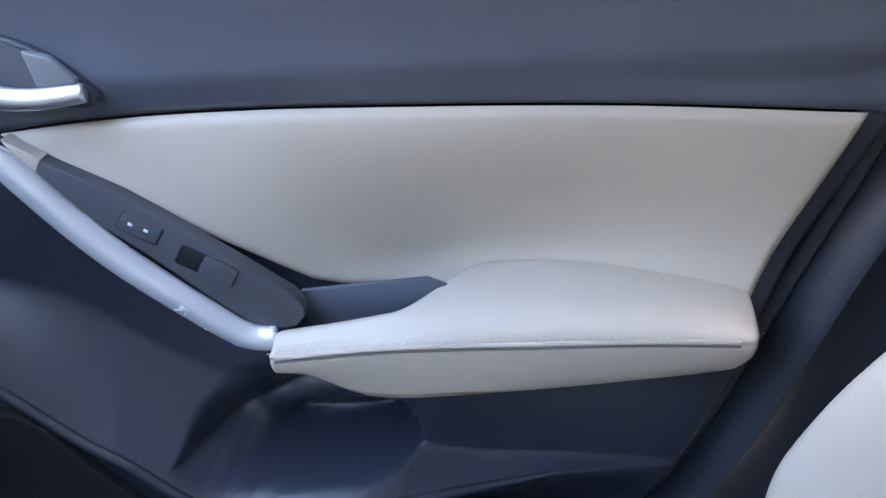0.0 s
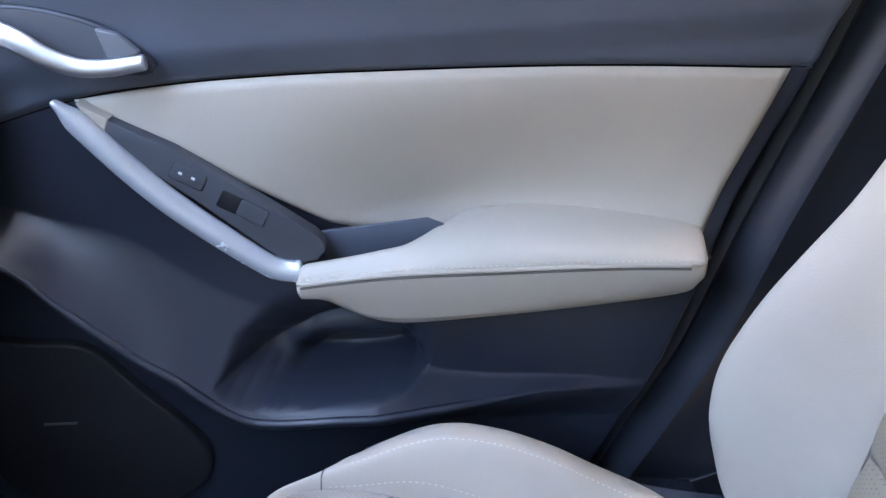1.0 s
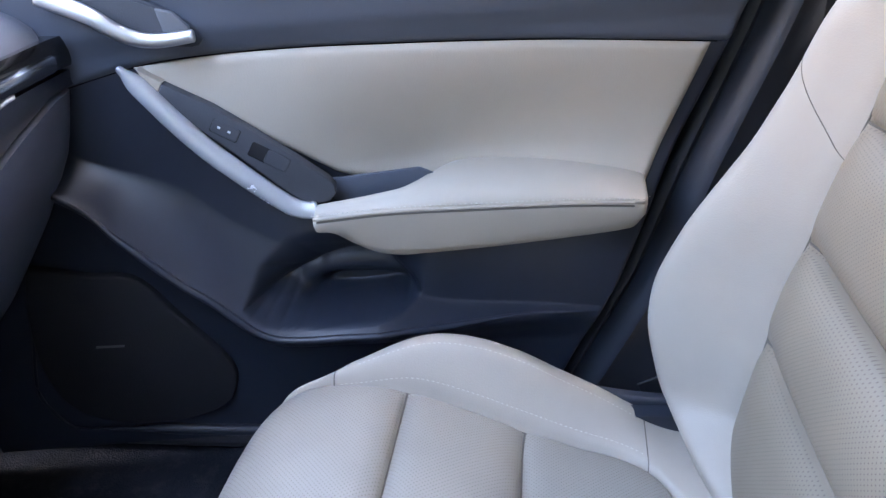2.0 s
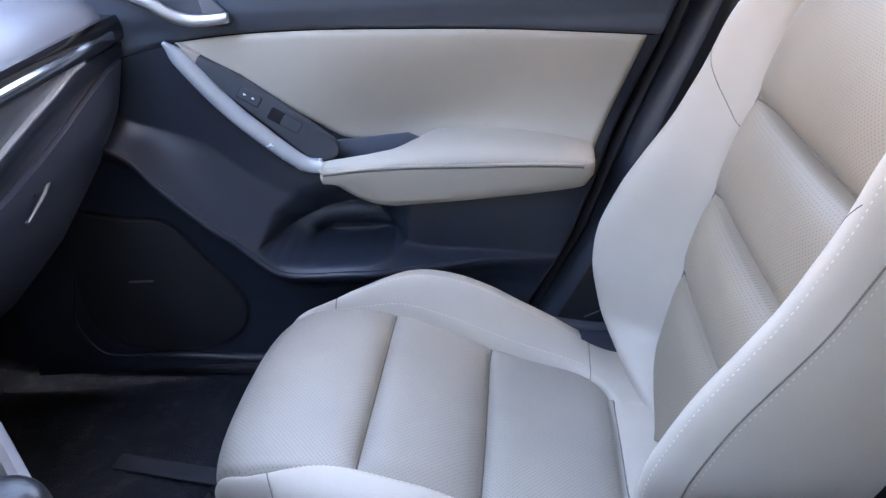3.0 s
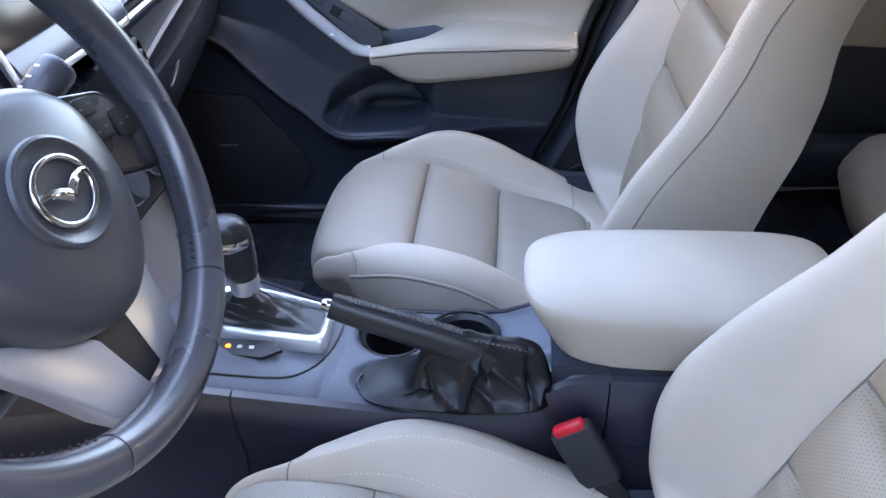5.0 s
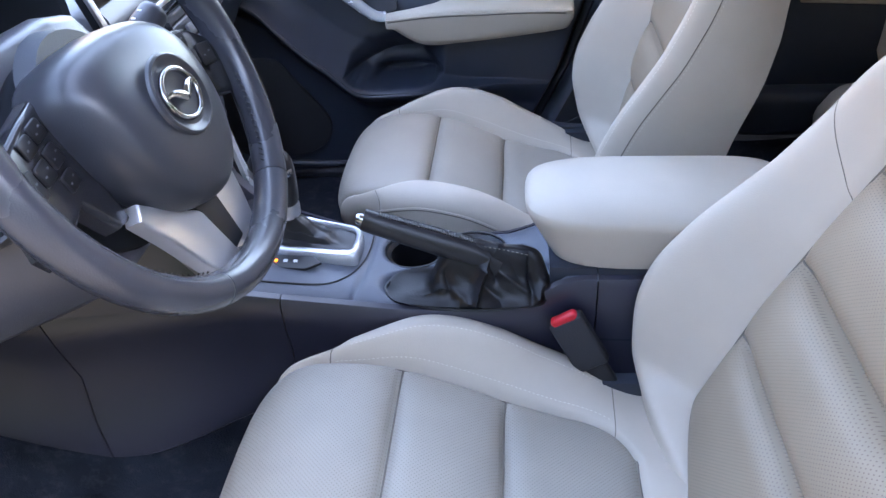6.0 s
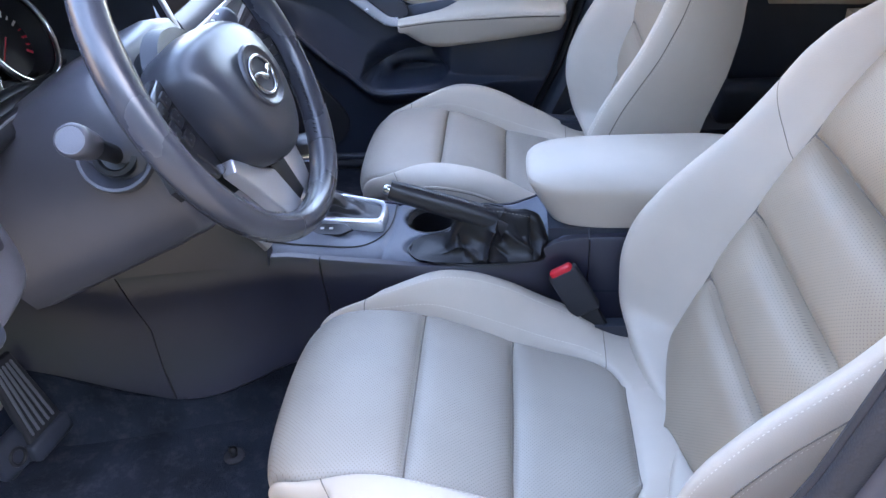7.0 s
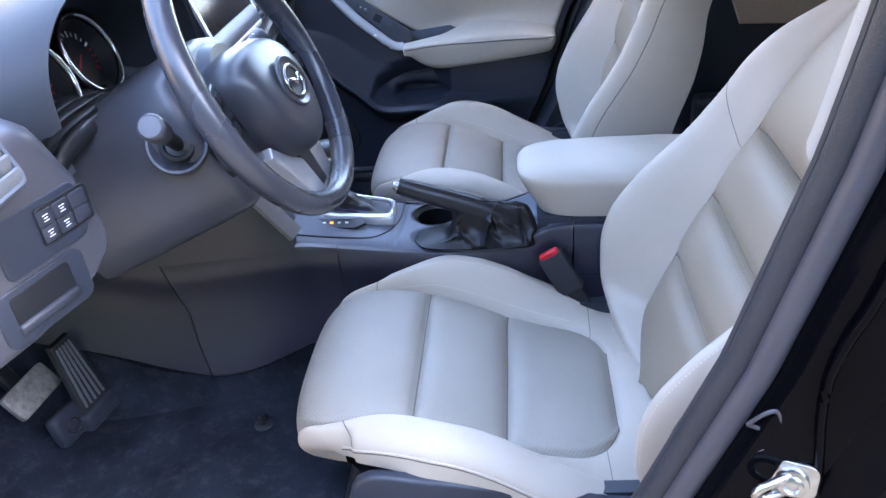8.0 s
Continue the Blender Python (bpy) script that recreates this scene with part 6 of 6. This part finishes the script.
block("door_pocket", (0.45, 0.07, 0.10), Matrix.Translation((0.05, -0.02, -0.17)), DARK_HARD, rear_door, "", 0.02)

rear_seat = tagged(empty("rear_seat", (1.05, 0.0, 0.0)), "cream leather rear bench seat", "seat")
rings = []
for y in np.linspace(-0.66, 0.66, 34):
    e = float(ease(0.66, 0.58, abs(y)))
    h = 0.235 - 0.02 * (1 - e)
    pts = curve([(-0.24 - 0.03 * e, 0.06), (-0.28 - 0.02 * e, 0.13), (-0.27 - 0.02 * e, 0.19 * h / 0.235), (-0.22, h), (-0.05, h - 0.015), (0.25, h - 0.06), (0.28, 0.10)], 40)
    rings.append([(x, y, z) for x, z in pts])
rear_cushion = loft("rear_cushion", rings, LEATHER, rear_seat)
rings = []
for y in np.linspace(-0.66, 0.66, 20):
    rings.append([(x, y, z) for x, z in ((0.22, 0.15), (0.26, 0.30), (0.34, 0.55), (0.40, 0.72), (0.46, 0.75), (0.52, 0.72), (0.45, 0.15))])
loft("rear_backrest", rings, LEATHER, rear_seat)

# ---- driver's door opening: seal, black pillar, sill, striker ----
def drv_edge(z):
    return float(np.interp(z, [0.0, 0.10, 0.37, 0.517, 0.70, 0.784, 1.15], [0.12, 0.175, 0.284, 0.338, 0.384, 0.398, 0.45]))
seal = [(drv_edge(z) + 0.012, -0.742, z) for z in np.linspace(-0.02, 1.15, 60)]
door_seal = tagged(empty("door_seal", (0.3, -0.742, 0.3)), "ribbed black rubber seal round the door opening", "seal")
SL = np.array([0.3, -0.742, 0.3])
tube("seal_lip", [np.array(p) - SL + np.array([0.006, -0.004, 0]) for p in seal], 0.0125, SEAL, door_seal, "soft grey outer lip", 14, (0, 1, 0))
tube("seal_body", [np.array(p) - SL + np.array([-0.009, 0.006, 0]) for p in seal], 0.0115, RUBBER, door_seal, "dark ribbed inner body", 14, (0, 1, 0))
tube("seal_ridge", [np.array(p) - SL + np.array([-0.017, 0.014, 0]) for p in seal], 0.0050, RUBBER, door_seal, "", 8, (0, 1, 0))
rings = []
for z in np.linspace(-0.05, 1.15, 70):
    e = drv_edge(z) + 0.022
    prof = [(0.0, -0.735), (0.004, -0.758), (0.012, -0.772), (0.05, -0.778), (0.075, -0.782), (0.085, -0.795), (0.10, -0.812), (0.125, -0.815), (0.135, -0.80), (0.20, -0.79), (0.20, -0.70), (0.10, -0.68), (0.0, -0.70)]
    rings.append([(e + s, y, z) for s, y in prof])
tagged(loft("pillar_body", rings, PAINT, None, "glossy black painted body pillar at the door opening"), category="pillar", kind="structure")
rings = []
for x in np.linspace(-0.9, 0.16, 30):
    rings.append([(x, y, z) for y, z in ((-0.70, 0.0), (-0.705, 0.05), (-0.73, 0.06), (-0.76, 0.045), (-0.80, 0.02), (-0.82, -0.10), (-0.70, -0.12))])
tagged(loft("sill_panel", rings, PAINT, None, "glossy black door sill"), category="sill", kind="structure")
rings = []
for z in np.linspace(-0.1, 1.15, 20):
    e = drv_edge(z) + 0.24
    rings.append([(e, -0.80, z), (e + 0.02, -0.83, z), (e + 0.9, -0.86 + 0.10 * ease(0.65, 1.1, z), z), (e + 0.9, -0.74, z), (e, -0.74, z)])
tagged(loft("rear_door_skin", rings, PAINT, None, "glossy black rear door of the car"), category="door", kind="structure")
for k in range(150):
    z = 0.30 + 0.005 * k
    block("seal_rib", (0.0055, 0.005, 0.0024), Matrix.Translation(np.array([drv_edge(z) - 0.0045, -0.7282, z]) - SL) @ Matrix.Rotation(radians(-20), 4, "Y"), RUBBER, door_seal, "", 0)
rings = []
for z in np.linspace(0.69, 1.15, 30):
    e = drv_edge(z)
    rings.append([(e + dx, y, z) for dx, y in ((0.0, -0.690), (-0.007, -0.712), (-0.008, -0.722), (-0.003, -0.730), (0.02, -0.728), (0.06, -0.69))])
tagged(loft("pillar_cover", rings, GREY_TRIM, None, "pale inner pillar cover behind the front seat"), category="pillar", kind="structure")
striker = tagged(empty("door_striker", (0.379, -0.780, 0.432)), "zinc plated door latch striker with a bolt", "striker")
sb = axes_at(Vector((0.004, -0.004, 0)), (-0.35, -0.93, 0.12))
prism("striker_plate", rounded(0.052, 0.046, 0.012), 0.004, sb @ Matrix.Translation((0, 0, -0.006)), STEEL, striker, "", 0.001)
lathe("striker_bolt", [(0.017, -0.004), (0.018, 0.002), (0.017, 0.006), (0.012, 0.007), (0.011, 0.012), (0.008, 0.013), (0.006, 0.009)], sb, STEEL, striker, "", 28)
loop = curve([(0.0, -0.004, 0.010), (-0.024, -0.014, 0.006), (-0.036, -0.016, -0.002), (-0.036, -0.014, -0.014), (-0.024, -0.010, -0.020), (0.0, -0.002, -0.018)], 30)
tube("striker_loop", loop, 0.0048, STEEL, striker, "", 12)
striker.scale = (0.74, 0.74, 0.74)
latch = tagged(empty("wire_bracket", (0.357, -0.768, 0.446)), "thin black wire brackets beside the seal", "bracket")
for dz in (0.0, 0.05):
    loop = curve([(-0.014, 0.004, -0.010 + dz), (-0.002, -0.004, 0.012 + dz), (0.010, -0.004, 0.014 + dz), (0.014, -0.004, -0.006 + dz), (0.004, 0.0, -0.014 + dz), (-0.014, 0.004, -0.010 + dz)], 40)
    tube("wire_loop", [p * 0.8 for p in loop], 0.0018, SEAL, latch, "", 8)
bead = curve([(0.470, -0.784, 0.90), (0.440, -0.783, 0.74), (0.414, -0.780, 0.614), (0.402, -0.7785, 0.574), (0.395, -0.778, 0.538), (0.395, -0.779, 0.498), (0.402, -0.783, 0.429), (0.405, -0.79, 0.33)], 60)
tagged(tube("pillar_bead", bead, 0.0040, PAINT, None, "glossy black painted seam bead along the pillar", 10), category="trim", kind="structure")

# tinted rear windows and the closed rear of the cabin
for y, t in ((0.795, 0.008), (-0.800, -0.008)):
    pane = loft("window_1" if y > 0 else "window_2", [[(x0, y - t, z), (x1, y - t, z), (x1, y + t, z), (x0, y + t, z)] for z, x0, x1 in ((0.66, 0.64, 1.62), (0.90, 0.68, 1.62), (1.14, 0.72, 1.62))], TINT, None, "dark tinted rear side window")
    tagged(pane, category="window", kind="structure")
rear_glass = loft("window_3", [[(1.64, y, 0.74), (1.652, y, 0.74), (1.652, y, 1.12), (1.64, y, 1.12)] for y in (-0.78, 0.78)], TINT, None, "dark tinted rear window")
tagged(rear_glass, category="window", kind="structure")
